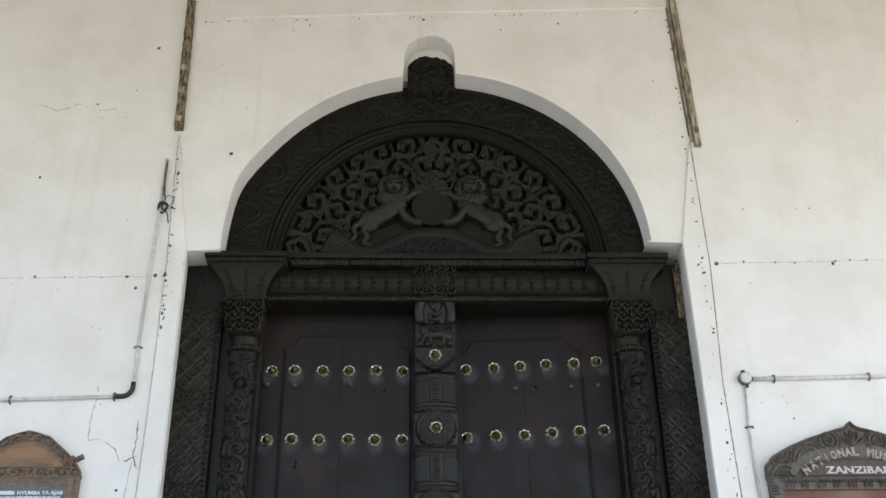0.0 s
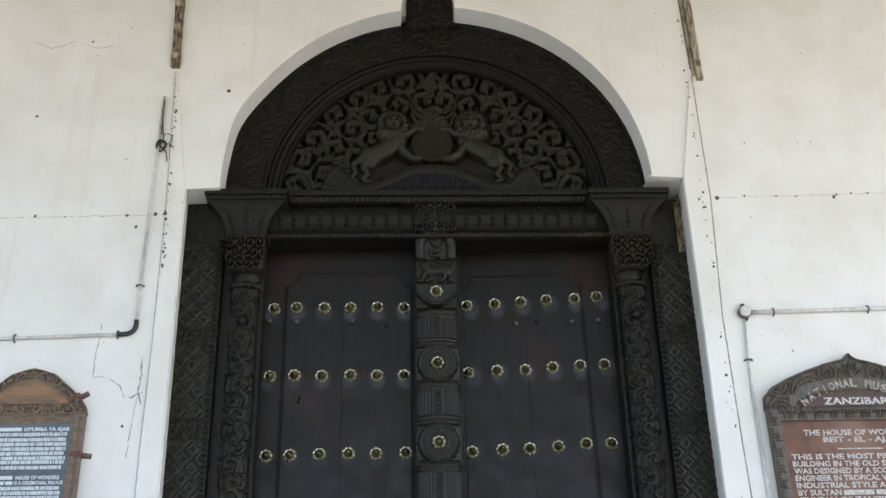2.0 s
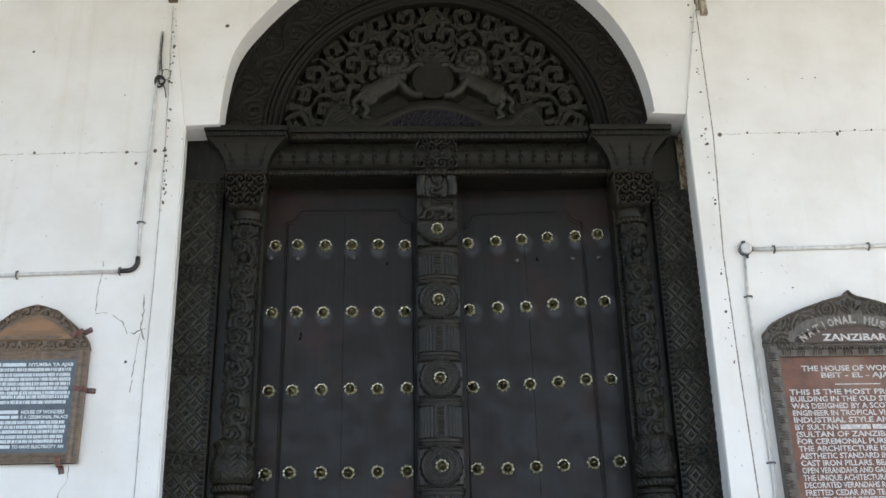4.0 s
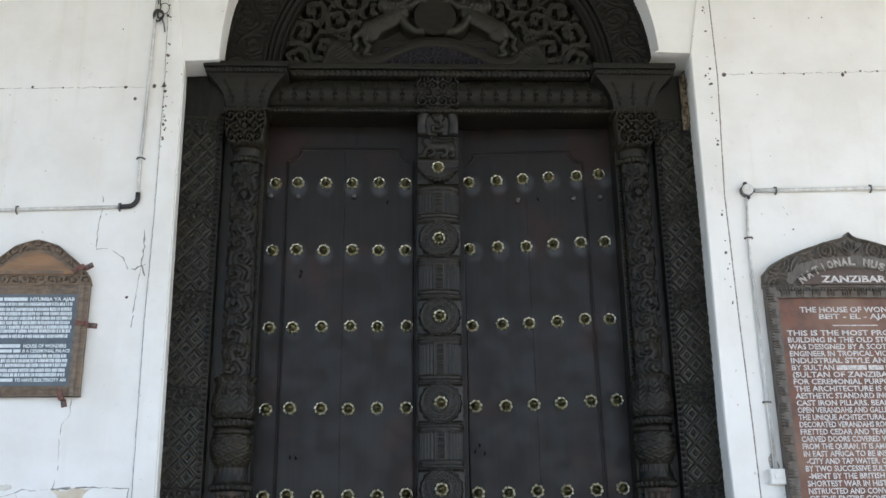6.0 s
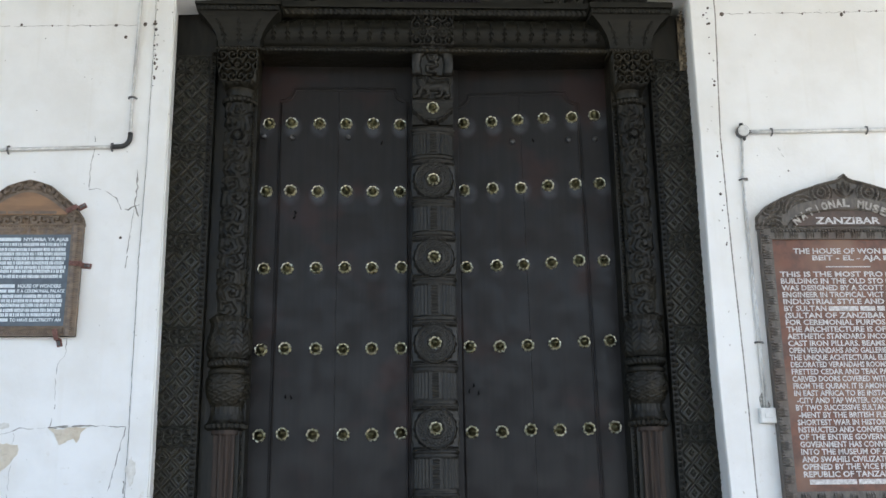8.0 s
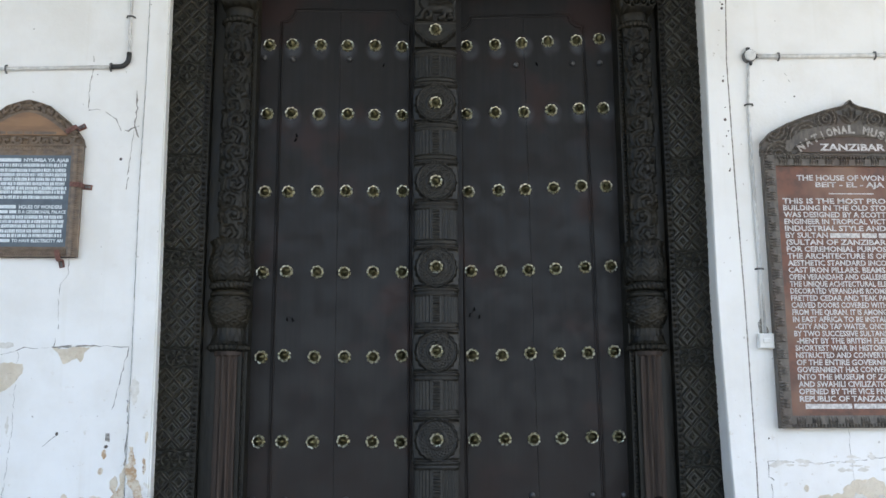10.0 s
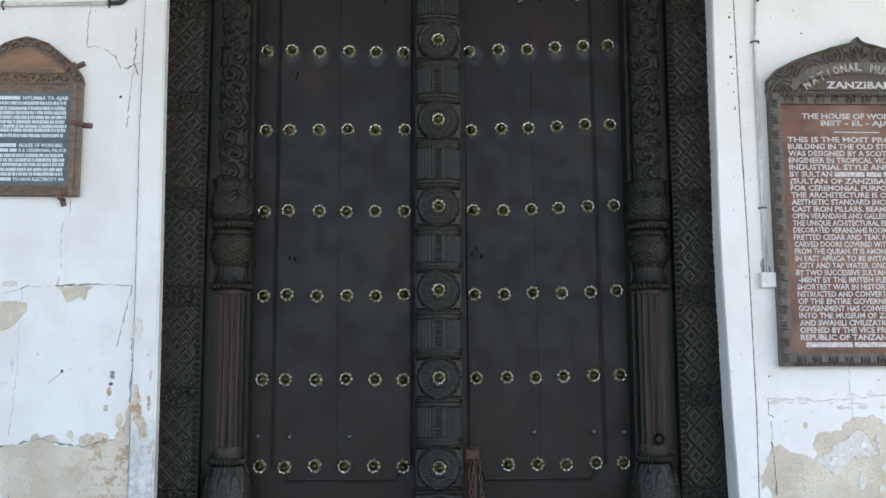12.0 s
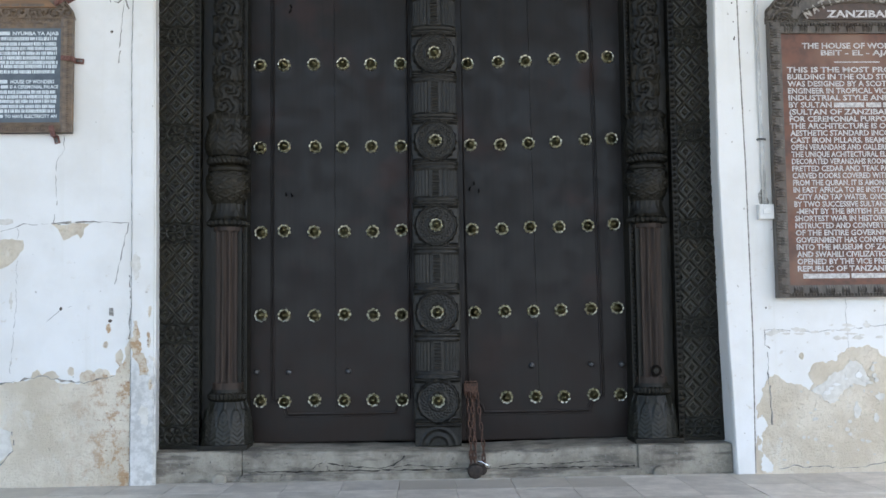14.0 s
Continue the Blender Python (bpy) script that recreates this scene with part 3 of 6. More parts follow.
def column(s):
    cx = -1.222 if s < 0 else 1.264
    cy = 0.285
    col = part("column", box(cx - 0.085, cx + 0.085, 0.24, 0.33, 0.17, 3.8), CARVED, CASE)

    def drum(name, rows, height=None, mat=CARVED, spread=184):
        part(name, turned(cx, cy, rows, height, spread), mat, col, smooth=True)

    part("plinth", box(cx - 0.142, cx + 0.138, 0.118, 0.34, 0.163, 0.192, 0.004), CARVED, col)
    drum("base", [(0.19, 0.145), (0.22, 0.143), (0.32, 0.132), (0.39, 0.115), (0.43, 0.100)], lambda u, v: acanthus(u, v, 0.070, 0.20, 0.013), FRET)
    drum("collar", [(0.43, 0.092), (0.445, 0.108), (0.47, 0.110), (0.482, 0.098), (0.50, 0.096)], lambda u, v: 0.006 * np.cos(2 * math.pi * u / 0.022) * (np.abs(v - 0.03) < 0.02))
    drum("fluted_shaft", [(0.50, 0.092), (1.44, 0.090)], lambda u, v: -0.020 * ridge(((u + 0.0225) % 0.045) - 0.0225, 0.014) * (v > 0.04) * (v < 0.91), WORN)
    drum("collar", [(1.440, 0.094), (1.452, 0.116), (1.470, 0.120), (1.482, 0.108)], lambda u, v: 0.007 * np.cos(2 * math.pi * u / 0.030))
    drum("neck", [(1.482, 0.110), (1.500, 0.101), (1.530, 0.094), (1.572, 0.091), (1.584, 0.098)], lambda u, v: acanthus(u, v, 0.030, 0.06, 0.004))
    drum("vase", [(1.584, 0.088), (1.610, 0.104), (1.655, 0.120), (1.705, 0.125), (1.740, 0.121), (1.760, 0.112)], lambda u, v: 0.5 * lattice(u, v, 0.045, 0.014) + vine(v, u + 0.17, 0.11, 0.34, 0.006))
    drum("torus", [(1.760, 0.098), (1.766, 0.116), (1.780, 0.120), (1.794, 0.113), (1.800, 0.096)])
    drum("torus", [(1.800, 0.096), (1.812, 0.118), (1.830, 0.124), (1.848, 0.118), (1.856, 0.100)], lambda u, v: 0.005 * np.cos(2 * math.pi * (u + 0.5 * v) / 0.026))
    drum("bulb", [(1.856, 0.104), (1.885, 0.120), (1.935, 0.127), (1.985, 0.122), (2.030, 0.109), (2.070, 0.105), (2.100, 0.120), (2.106, 0.100)], lambda u, v: acanthus(u, v, 0.088, 0.26, 0.012))
    drum("carved_shaft", [(2.100, 0.083), (3.48, 0.080)], lambda u, v: running(v, u * s + 0.075, 0.098, 0.15, 0.050, 0.020) * (np.abs(u) < 0.085))
    drum("neck_ring", [(3.468, 0.084), (3.476, 0.104), (3.492, 0.110), (3.508, 0.104), (3.514, 0.090)], lambda u, v: 0.004 * np.cos(2 * math.pi * u / 0.024))
    drum("cup", [(3.514, 0.090), (3.56, 0.094), (3.62, 0.118)])
    block = relief(cx - 0.122, cx + 0.122, 3.566, 3.785, 0.140, lambda u, v: pierced(u, v, 0.244, 0.219, 4, 3, 0.036), 0.0022, 0.12)
    block = ([(cx + (x - cx) * (0.70 + 0.30 * min(1.0, max(0.0, (z - 3.566) / 0.10)) ** 0.55), y, z) for x, y, z in block[0]], block[1])
    part("capital_block", block, CARVED, col, smooth=True)
    part("necking", relief(cx - 0.14, cx + 0.14, 3.790, 3.815, 0.122, lambda u, v: rope(u, v, 0.025, 0.02, 0.014), 0.0035, 0.15), CARVED, col, smooth=True)
    # the flaring block on top
    low, high = 0.130, 0.268
    rows = [(3.815, low), (3.86, low + 0.004), (3.91, low + 0.020), (3.96, low + 0.052), (4.00, low + 0.088), (4.028, high - 0.016)]
    bm = bmesh.new()
    loops = []
    for z, w in rows:
        d = 0.135 - 0.55 * (w - low)
        loops.append([bm.verts.new(p) for p in ((cx - w, 0.33, z), (cx - w, d, z), (cx + w, d, z), (cx + w, 0.33, z))])
    for a, b in zip(loops, loops[1:]):
        for k in range(3):
            bm.faces.new((a[k], a[k + 1], b[k + 1], b[k]))
    flare = part("flared_block", bm, DULL, col)
    zz = np.linspace(3.818, 4.026, 60)
    ww = np.interp(zz, [r[0] for r in rows], [r[1] for r in rows])
    f, Z = np.meshgrid(np.linspace(-1, 1, 170), zz, indexing="ij")
    W = np.broadcast_to(ww, Z.shape)
    carve = sprigs(f * 0.13, Z - 3.818, 0.0867, 0.20, 0.010)
    part("leaf_carving", grid(cx + f * W, 0.1345 - 0.55 * (W - low) - carve, Z), DULL, flare, smooth=True)
    part("abacus", box(cx - high, cx + high, 0.035, 0.34, 4.062, 4.098, 0.005), DULL, col)
    part("abacus_rope", relief(cx - high + 0.012, cx + high - 0.012, 4.028, 4.062, 0.052, lambda u, v: rope(u, v, 0.034, 0.026, 0.012), 0.004, 0.25), DULL, col, smooth=True)


def plug(x, y, z, r):
    """A square key-hole plug; a near-black ring paints the shade of its sunk rim."""
    ring = [(x + r * math.cos(a) * 1.1, y, z + r * math.sin(a) * 1.1) for a in np.linspace(0, 2 * math.pi, 13)[:-1]]
    part("plug_rim", tube(ring, r * 0.22, 6, closed=True), HOLLOWSHADE, CASE)
    part("plug", disc(x, y + 0.01, z, r * 0.75, 0.012, 4), CARVED, CASE)


plug(-1.215, 0.186, 3.245, 0.030)
plug(1.262, 0.186, 3.265, 0.030)
plug(1.268, 0.190, 0.575, 0.026)
for side in (-1, 1):
    side_board(side)
    column(side)

# the beam over the leaves
BEAM = part("lintel", box(-1.10, 1.14, 0.235, 0.47, 3.82, 4.11, 0.004), CARVED, CASE)
n, m = 1000, 60
u, v = np.meshgrid(np.linspace(0, 2.22, n), np.linspace(0, 0.19, m), indexing="ij")
swell = 0.05 * np.sin(math.pi * v / 0.19) ** 0.8
part("leaf_moulding", grid(-1.10 + u, 0.232 - swell - sprigs(u, v, 0.087, 0.19, 0.018) - 0.004 * ridge(np.hypot((u + 0.0435) % 0.087 - 0.0435, (v - 0.150) * 0.9) - 0.034, 0.004) * (v > 0.150), 3.872 + v), DULL, BEAM, smooth=True)
part("rope_moulding", relief(-1.0, 1.02, 4.062, 4.108, 0.170, lambda u, v: rope(u, v, 0.046, 0.034, 0.018), 0.005, 0.07), CARVED, BEAM, smooth=True)
part("bead_moulding", relief(-1.10, 1.15, 3.812, 3.842, 0.185, lambda u, v: rope(u, v - 0.0, 0.030, 0.026, 0.014), 0.005, 0.05), CARVED, BEAM, smooth=True)
part("ledge", box(-1.02, 1.04, 0.150, 0.34, 4.108, 4.150, 0.008), DULL, BEAM)

# the arched ring, carved with a running vine
RING = part("arch_ring", box(-0.02, 0.02, 0.30, 0.36, 5.30, 5.45), CARVED, CASE)


def ring_band(name, r0, r1, y, height, rows, cols=620, back=0.05, a0=0.0, a1=math.pi):
    a, r = np.meshgrid(np.linspace(a0, a1, cols), np.linspace(r0, r1, rows), indexing="ij")
    h = np.pad(height(a * (r0 + r1) / 2, r - r0), ((0, 0), (1, 1)), constant_values=-back)
    a, r = np.pad(a, ((0, 0), (1, 1)), mode="edge"), np.pad(r, ((0, 0), (1, 1)), mode="edge")
    part(name, grid(ARCH_X + r * np.cos(a), y - h, ARCH_Z - 0.008 + r * np.sin(a)), RINGWOOD, RING, smooth=True)


ring_band("vine_band", 1.165, 1.395, 0.185, lambda u, v: vine(u, v, 0.34, 0.23, 0.016), 60, 1100)
ring_band("rope_edge", 1.395, 1.442, 0.180, lambda u, v: rope(u, v, 0.047, 0.030, 0.012), 10, 1000)
ring_band("bead_edge", 1.140, 1.165, 0.178, lambda u, v: rope(u, v, 0.025, 0.022, 0.012), 7, 900)
ring_band("hollow_moulding", 1.045, 1.140, 0.230, lambda u, v: 0.020 * (v / 0.095) + 0.026 * ridge(v - 0.012, 0.011) + 0.020 * ridge(v - 0.050, 0.016) + 0.018 * ridge(v - 0.085, 0.008), 26, 240, 0.10)

# the keystone; a plaster piece is added behind it to lighten the niche
part("added_niche_filling", prism([(0.165, 5.575), (0.160, 5.72), (0.138, 5.80), (0.088, 5.850), (0.02, 5.876), (-0.05, 5.876), (-0.12, 5.852), (-0.182, 5.80), (-0.214, 5.70), (-0.218, 5.575)], 0.160, 0.35), LIME, WALL)
part("keystone", relief(-0.185, 0.150, 5.46, 5.76, 0.135, lambda u, v: 0.02 + vine(v, u, 0.16, 0.335, 0.03) - 0.10 * (np.hypot((u - 0.167) / 0.19, np.clip(v - 0.13, 0, 1) / 0.175) > 1), 0.004, 0.12), RINGWOOD, CASE, smooth=True)

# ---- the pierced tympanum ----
# backing coloured near-black, so the pierced holes read as deep shade
TYMP = part("tympanum", prism([(ARCH_X + 1.09 * math.cos(t), 4.10 + 1.09 * math.sin(t)) for t in np.linspace(0, math.pi, 60)], 0.375, 0.43), HOLLOWSHADE, CASE, "board behind the fretwork, coloured near-black for shade")


def blade(points, widths, y=0.262, thick=0.075, hollow=False):
    """A carved strand: a strip with a raised midrib along (x, z) points, closed at the back."""
    P = np.array(points)
    T = np.gradient(P, axis=0)
    T /= np.linalg.norm(T, axis=1)[:, None] + 1e-9
    N = np.stack([-T[:, 1], T[:, 0]], 1)
    W = np.array(widths)[:, None]
    if hollow:
        cols = [(-1, thick), (-1, 0.006), (-0.82, -0.008), (-0.55, 0.002), (0.0, 0.010), (0.55, 0.002), (0.82, -0.008), (1, 0.006), (1, thick)]
    else:
        cols = [(-1, thick), (-1, 0.016), (-0.62, 0.001), (-0.25, -0.006), (0.25, -0.006), (0.62, 0.001), (1, 0.016), (1, thick)]
    X = np.stack([P[:, 0] + (N * W * c)[:, 0] for c, _ in cols], 1)
    Z = np.stack([P[:, 1] + (N * W * c)[:, 1] for c, _ in cols], 1)
    Y = np.stack([np.full(len(P), y + d) for _, d in cols], 1)
    return grid(X, Y, Z)


random.seed(4)
SPOTS = []
for rad, angles in ((0.945, (6, 18, 30, 42, 54, 66, 78)), (0.770, (14, 28, 42, 56, 70, 84)), (0.600, (12, 30, 48, 66)), (0.430, (24, 52, 80))):
    for k, deg in enumerate(angles):
        a = math.radians(deg + random.uniform(-2, 2))
        SPOTS.append((rad * math.cos(a), 4.15 + rad * math.sin(a), 1 if k % 2 else -1, a + random.uniform(-0.6, 0.6)))


# strokes of the rearing beasts, from the middle of the doorway and the foot of the board
BEAST = (([(0.235, 0.350), (0.300, 0.300), (0.365, 0.262), (0.420, 0.225)], 0.066), ([(0.425, 0.225), (0.435, 0.200)], 0.076), ([(0.440, 0.190), (0.468, 0.130), (0.440, 0.085), (0.468, 0.035), (0.430, 0.018)], 0.026),
         ([(0.480, 0.210), (0.538, 0.150), (0.520, 0.095), (0.552, 0.045), (0.518, 0.030)], 0.023), ([(0.230, 0.320), (0.185, 0.245), (0.130, 0.205), (0.092, 0.205)], 0.034), ([(0.235, 0.385), (0.165, 0.395), (0.110, 0.440), (0.070, 0.432)], 0.028))
MANE = (([(0.262, 0.470), (0.270, 0.490)], 0.112), ([(0.250, 0.400), (0.330, 0.400)], 0.060))
FACE = (([(0.262, 0.485), (0.268, 0.485)], 0.058), ([(0.240, 0.510), (0.292, 0.510)], 0.020), ([(0.266, 0.500), (0.266, 0.470)], 0.022), ([(0.250, 0.448), (0.284, 0.448)], 0.022))


def fretwork(u, v):
    """Leafy curls, each round its own eye, cut right through between the leaves; alike on both sides of the middle."""
    x, z = np.abs(u - 1.07), v + 4.13
    best, nxt = np.full(u.shape, 9.0), np.full(u.shape, 9.0)
    dx, dz, sense, phase = (np.zeros_like(u) for _ in range(4))
    for sx, sz, way, first in SPOTS:
        d = np.hypot(x - sx, z - sz)
        near = d < best
        nxt = np.where(near, best, np.minimum(nxt, d))
        best = np.where(near, d, best)
        dx, dz = np.where(near, x - sx, dx), np.where(near, z - sz, dz)
        sense, phase = np.where(near, way, sense), np.where(near, first, phase)
    t = np.arctan2(dz, dx * sense)
    stem = np.cos(t + 2 * math.pi * best / 0.080 + phase)
    lobes = np.cos(3 * t - 2 * math.pi * best / 0.060 + phase)
    value = stem + 0.50 * lobes + 0.02
    seam = (nxt - best) / 0.030
    value = np.maximum(value, 0.75 * (1 - seam) * (0.6 + 0.4 * np.cos(7 * t + phase)))
    value = np.maximum(value, 1.0 - best / 0.014)
    solid = np.clip(0.5 + 2.6 * value, 0, 1)
    rim = ridge(value - 0.22, 0.16)
    # the carver cut the ground away round the beasts and the disc
    wide = tuple((pts, r + 0.020) for pts, r in BEAST + MANE)
    clear = (strokes(x, z - 4.228, wide) > 0) | (np.hypot(x, z - 4.535) < 0.165) | ((x < 0.40) & (z > 4.30) & (z < 4.46))
    solid, rim = np.where(clear, 0.0, solid), np.where(clear, 0.0, rim)
    ring = np.hypot(u - 1.07, z - 4.13)
    solid = np.where(ring > 1.055, 1.0, solid)
    return 0.085 * solid + 0.018 * rim + 0.002 * np.clip(value, 0, 1.2)


part("fretwork", relief(ARCH_X - 0.012 - 1.07, ARCH_X - 0.012 + 1.07, 4.13, 5.19, 0.345, fretwork, 0.0036, 0.02), FRET, TYMP, "pierced carving of curling leaves", smooth=True)
# crest over the disc
for k in range(9):
    lean = radians(-64 + 16 * k)
    q = np.linspace(0, 1, 12)
    tall = 0.165 - 0.04 * abs(k - 4) / 4
    px = -0.012 + tall * q * np.sin(lean) + 0.02 * np.sin(lean) * q ** 3
    pz = 4.672 + tall * q * np.cos(lean) - 0.035 * abs(math.sin(lean)) * q ** 3
    part("palmette_leaf", blade(np.stack([px, pz], 1), 0.029 * np.sin(math.pi * (0.10 + 0.87 * q)) ** 0.9 + 0.003, 0.250 + 0.004 * (k % 2), 0.075, True), FRET, TYMP, smooth=True)
part("fleur", prism([(-0.015 + dx, 4.94 + dz) for dx, dz in ((-0.03, 0), (-0.025, 0.05), (-0.065, 0.085), (-0.04, 0.13), (-0.015, 0.15), (0, 0.195), (0.015, 0.15), (0.04, 0.13), (0.065, 0.085), (0.025, 0.05), (0.03, 0))], 0.250, 0.33, 0.006), FRET, TYMP)
part("disc", disc(-0.012, 0.255, 4.545, 0.142, 0.035, 48), DULL, TYMP)

# the plain board that carries the beasts: raised in the middle, dipping, with a lobe at each end
def base_board(u, v):
    x = np.abs(u - 0.74)
    knots_x = [0, 0.06, 0.13, 0.26, 0.35, 0.41, 0.47, 0.52, 0.57, 0.615, 0.66, 0.695, 0.72, 0.74]
    knots_z = [0.223, 0.221, 0.212, 0.155, 0.105, 0.082, 0.078, 0.095, 0.145, 0.195, 0.212, 0.190, 0.130, 0.02]
    fine_x = np.linspace(0, 0.74, 149)
    fine_z = np.convolve(np.pad(np.interp(fine_x, knots_x, knots_z), 6, mode="edge"), np.ones(13) / 13, "valid")
    top = np.interp(x, fine_x, fine_z)
    d = top - v
    body = 0.010 * np.clip(d / 0.030, 0, 1) * np.clip((0.075 - d) / 0.02, 0.35, 1)
    veins = 0.004 * (0.5 + 0.5 * np.cos(2 * math.pi * (x * 0.7 + v) / 0.030)) * ((np.hypot(x - 0.60, v - 0.10) < 0.06) | ((np.abs(x - 0.36) < 0.11) & (d > -0.0) & (v > 0.145 - 0.25 * (x - 0.3))))
    return np.where(d > 0, 0.004 + body + veins, -0.06)


part("base_board", relief(-0.752, 0.728, 4.150, 4.380, 0.205, base_board, 0.004, 0.06), DULL, TYMP, smooth=True)
part("carved_lunette", relief(-0.352, 0.328, 4.153, 4.30, 0.192, lambda u, v: np.where(v < 0.128 * np.cos((u - 0.34) / 0.34 * 1.5) + 0.004, 0.004 + pierced(np.abs(u - 0.34) + 0.01, v, 0.35, 0.14, 6, 3, 0.014), -0.03), 0.003, 0.02), PURPLESHEEN, TYMP, smooth=True)


def beast(s):
    """A plain shape in relief, rearing towards the disc."""
    def carve(u, v):
        x = u if s > 0 else 0.66 - u
        h = strokes(x, v, BEAST, 0.052)
        a, r = np.arctan2(v - 0.480, x - 0.266), np.hypot(x - 0.266, v - 0.480)
        tufts = 0.007 * np.cos(17 * a + 70 * r) * (0.6 + 0.4 * np.cos(2 * math.pi * r / 0.035)) * (r > 0.05)
        mane = strokes(x, v, MANE, 0.060)
        h = np.maximum(h, np.where(mane > 0.012, mane + tufts, 0))
        face = strokes(x, v, FACE, 0.040)
        h = np.maximum(h, np.where(face > 0.004, 0.036 + face, 0))
        h = h - 0.020 * ridge(np.hypot(x - 0.266, v - 0.482) - 0.062, 0.008) * (h > 0.03)
        for ex, ez, ew, eh in ((0.244, 0.496, 0.010, 0.007), (0.288, 0.496, 0.010, 0.007), (0.266, 0.448, 0.022, 0.011)):
            h = h - 0.030 * np.exp(-((x - ex) / ew) ** 2 - ((v - ez) / eh) ** 2)
        coat = 0.0025 * np.cos(2 * math.pi * (x + 1.7 * v) / 0.019)
        return np.where(h > 0.004, h + coat, -0.07)
    x0 = -0.012 if s > 0 else -0.012 - 0.66
    part("carved_beast", relief(x0, x0 + 0.66, 4.228, 4.835, 0.262, carve, 0.0034, 0.08), FRET, TYMP, smooth=True)


beast(1), beast(-1)

# ---- door leaves ----
ROWS_Z = (3.415, 2.955, 2.452, 1.942, 1.427, 0.922, 0.412)
LEFT_X = (-1.055, -0.908, -0.728, -0.555, -0.382, -0.206)
RIGHT_X = (0.235, 0.420, 0.594, 0.770, 0.950, 1.104)
LEAN = radians(-0.7)


def stud_meshes():
    bm = bmesh.new()
    n = 48
    loops = []
    for q, d in ((1.0, 0.0), (1.0, 0.004), (0.92, 0.009), (0.70, 0.006), (0.55, 0.010)):
        loop = []
        for k in range(n):
            a = 2 * math.pi * k / n
            r = 0.040 * q * (1 + (0.16 * abs(math.cos(4 * a)) ** 0.55 - 0.11) * q)
            loop.append(bm.verts.new((r * math.cos(a), -d, r * math.sin(a))))
        loops.append(loop)
    for a, b in zip(loops, loops[1:]):
        for k in range(n):
            bm.faces.new((a[k], a[(k + 1) % n], b[(k + 1) % n], b[k]))
    bm.faces.new(loops[-1])
    bmesh.ops.recalc_face_normals(bm, faces=bm.faces)
    flower = to_mesh("stud", bm)
    bm = bmesh.new()
    rows = [(0.0285, 0.004), (0.029, 0.014), (0.0265, 0.028), (0.021, 0.040), (0.012, 0.048), (0.008, 0.056), (0.002, 0.060)]
    loops = [[bm.verts.new((r * math.cos(2 * math.pi * k / 16), -d, r * math.sin(2 * math.pi * k / 16))) for k in range(16)] for r, d in rows]
    for a, b in zip(loops, loops[1:]):
        for k in range(16):
            bm.faces.new((a[k], a[(k + 1) % 16], b[(k + 1) % 16], b[k]))
    bm.faces.new(loops[-1])
    bmesh.ops.recalc_face_normals(bm, faces=bm.faces)
    boss = to_mesh("boss", bm)
    boss.polygons.foreach_set("use_smooth", [True] * len(boss.polygons))
    return flower, boss


FLOWER, KNOB = stud_meshes()


def stud(parent, x, y, z, size=1.0):
    spin = pose(0, 0, 0, random.uniform(-4, 4), random.uniform(-20, 20), random.uniform(-4, 4)) @ Matrix.Scale(size, 4)
    base = part("stud", FLOWER, BRASS, parent, at=(x, y, z), turn=spin)
    part("boss", KNOB, BOSS, base, at=(x, y, z), turn=spin)


def small_knob(parent, x, y, z):
    part("knob", disc(0, 0, 0, 0.018, 0.010, 16, dome=0.013), KNOBIRON, parent, at=(x, y, z), smooth=True)


def notched(x0, x1, z0, z1, n):
    """A panel whose corners are cut by quarter circles."""
    out = []
    for cx, cz, first in ((x0, z0, 90), (x1, z0, 180), (x1, z1, 270), (x0, z1, 0)):
        for k in range(7):
            a = math.radians(first - 15 * k)
            out.append((cx + n * math.cos(a), cz + n * math.sin(a)))
    return out


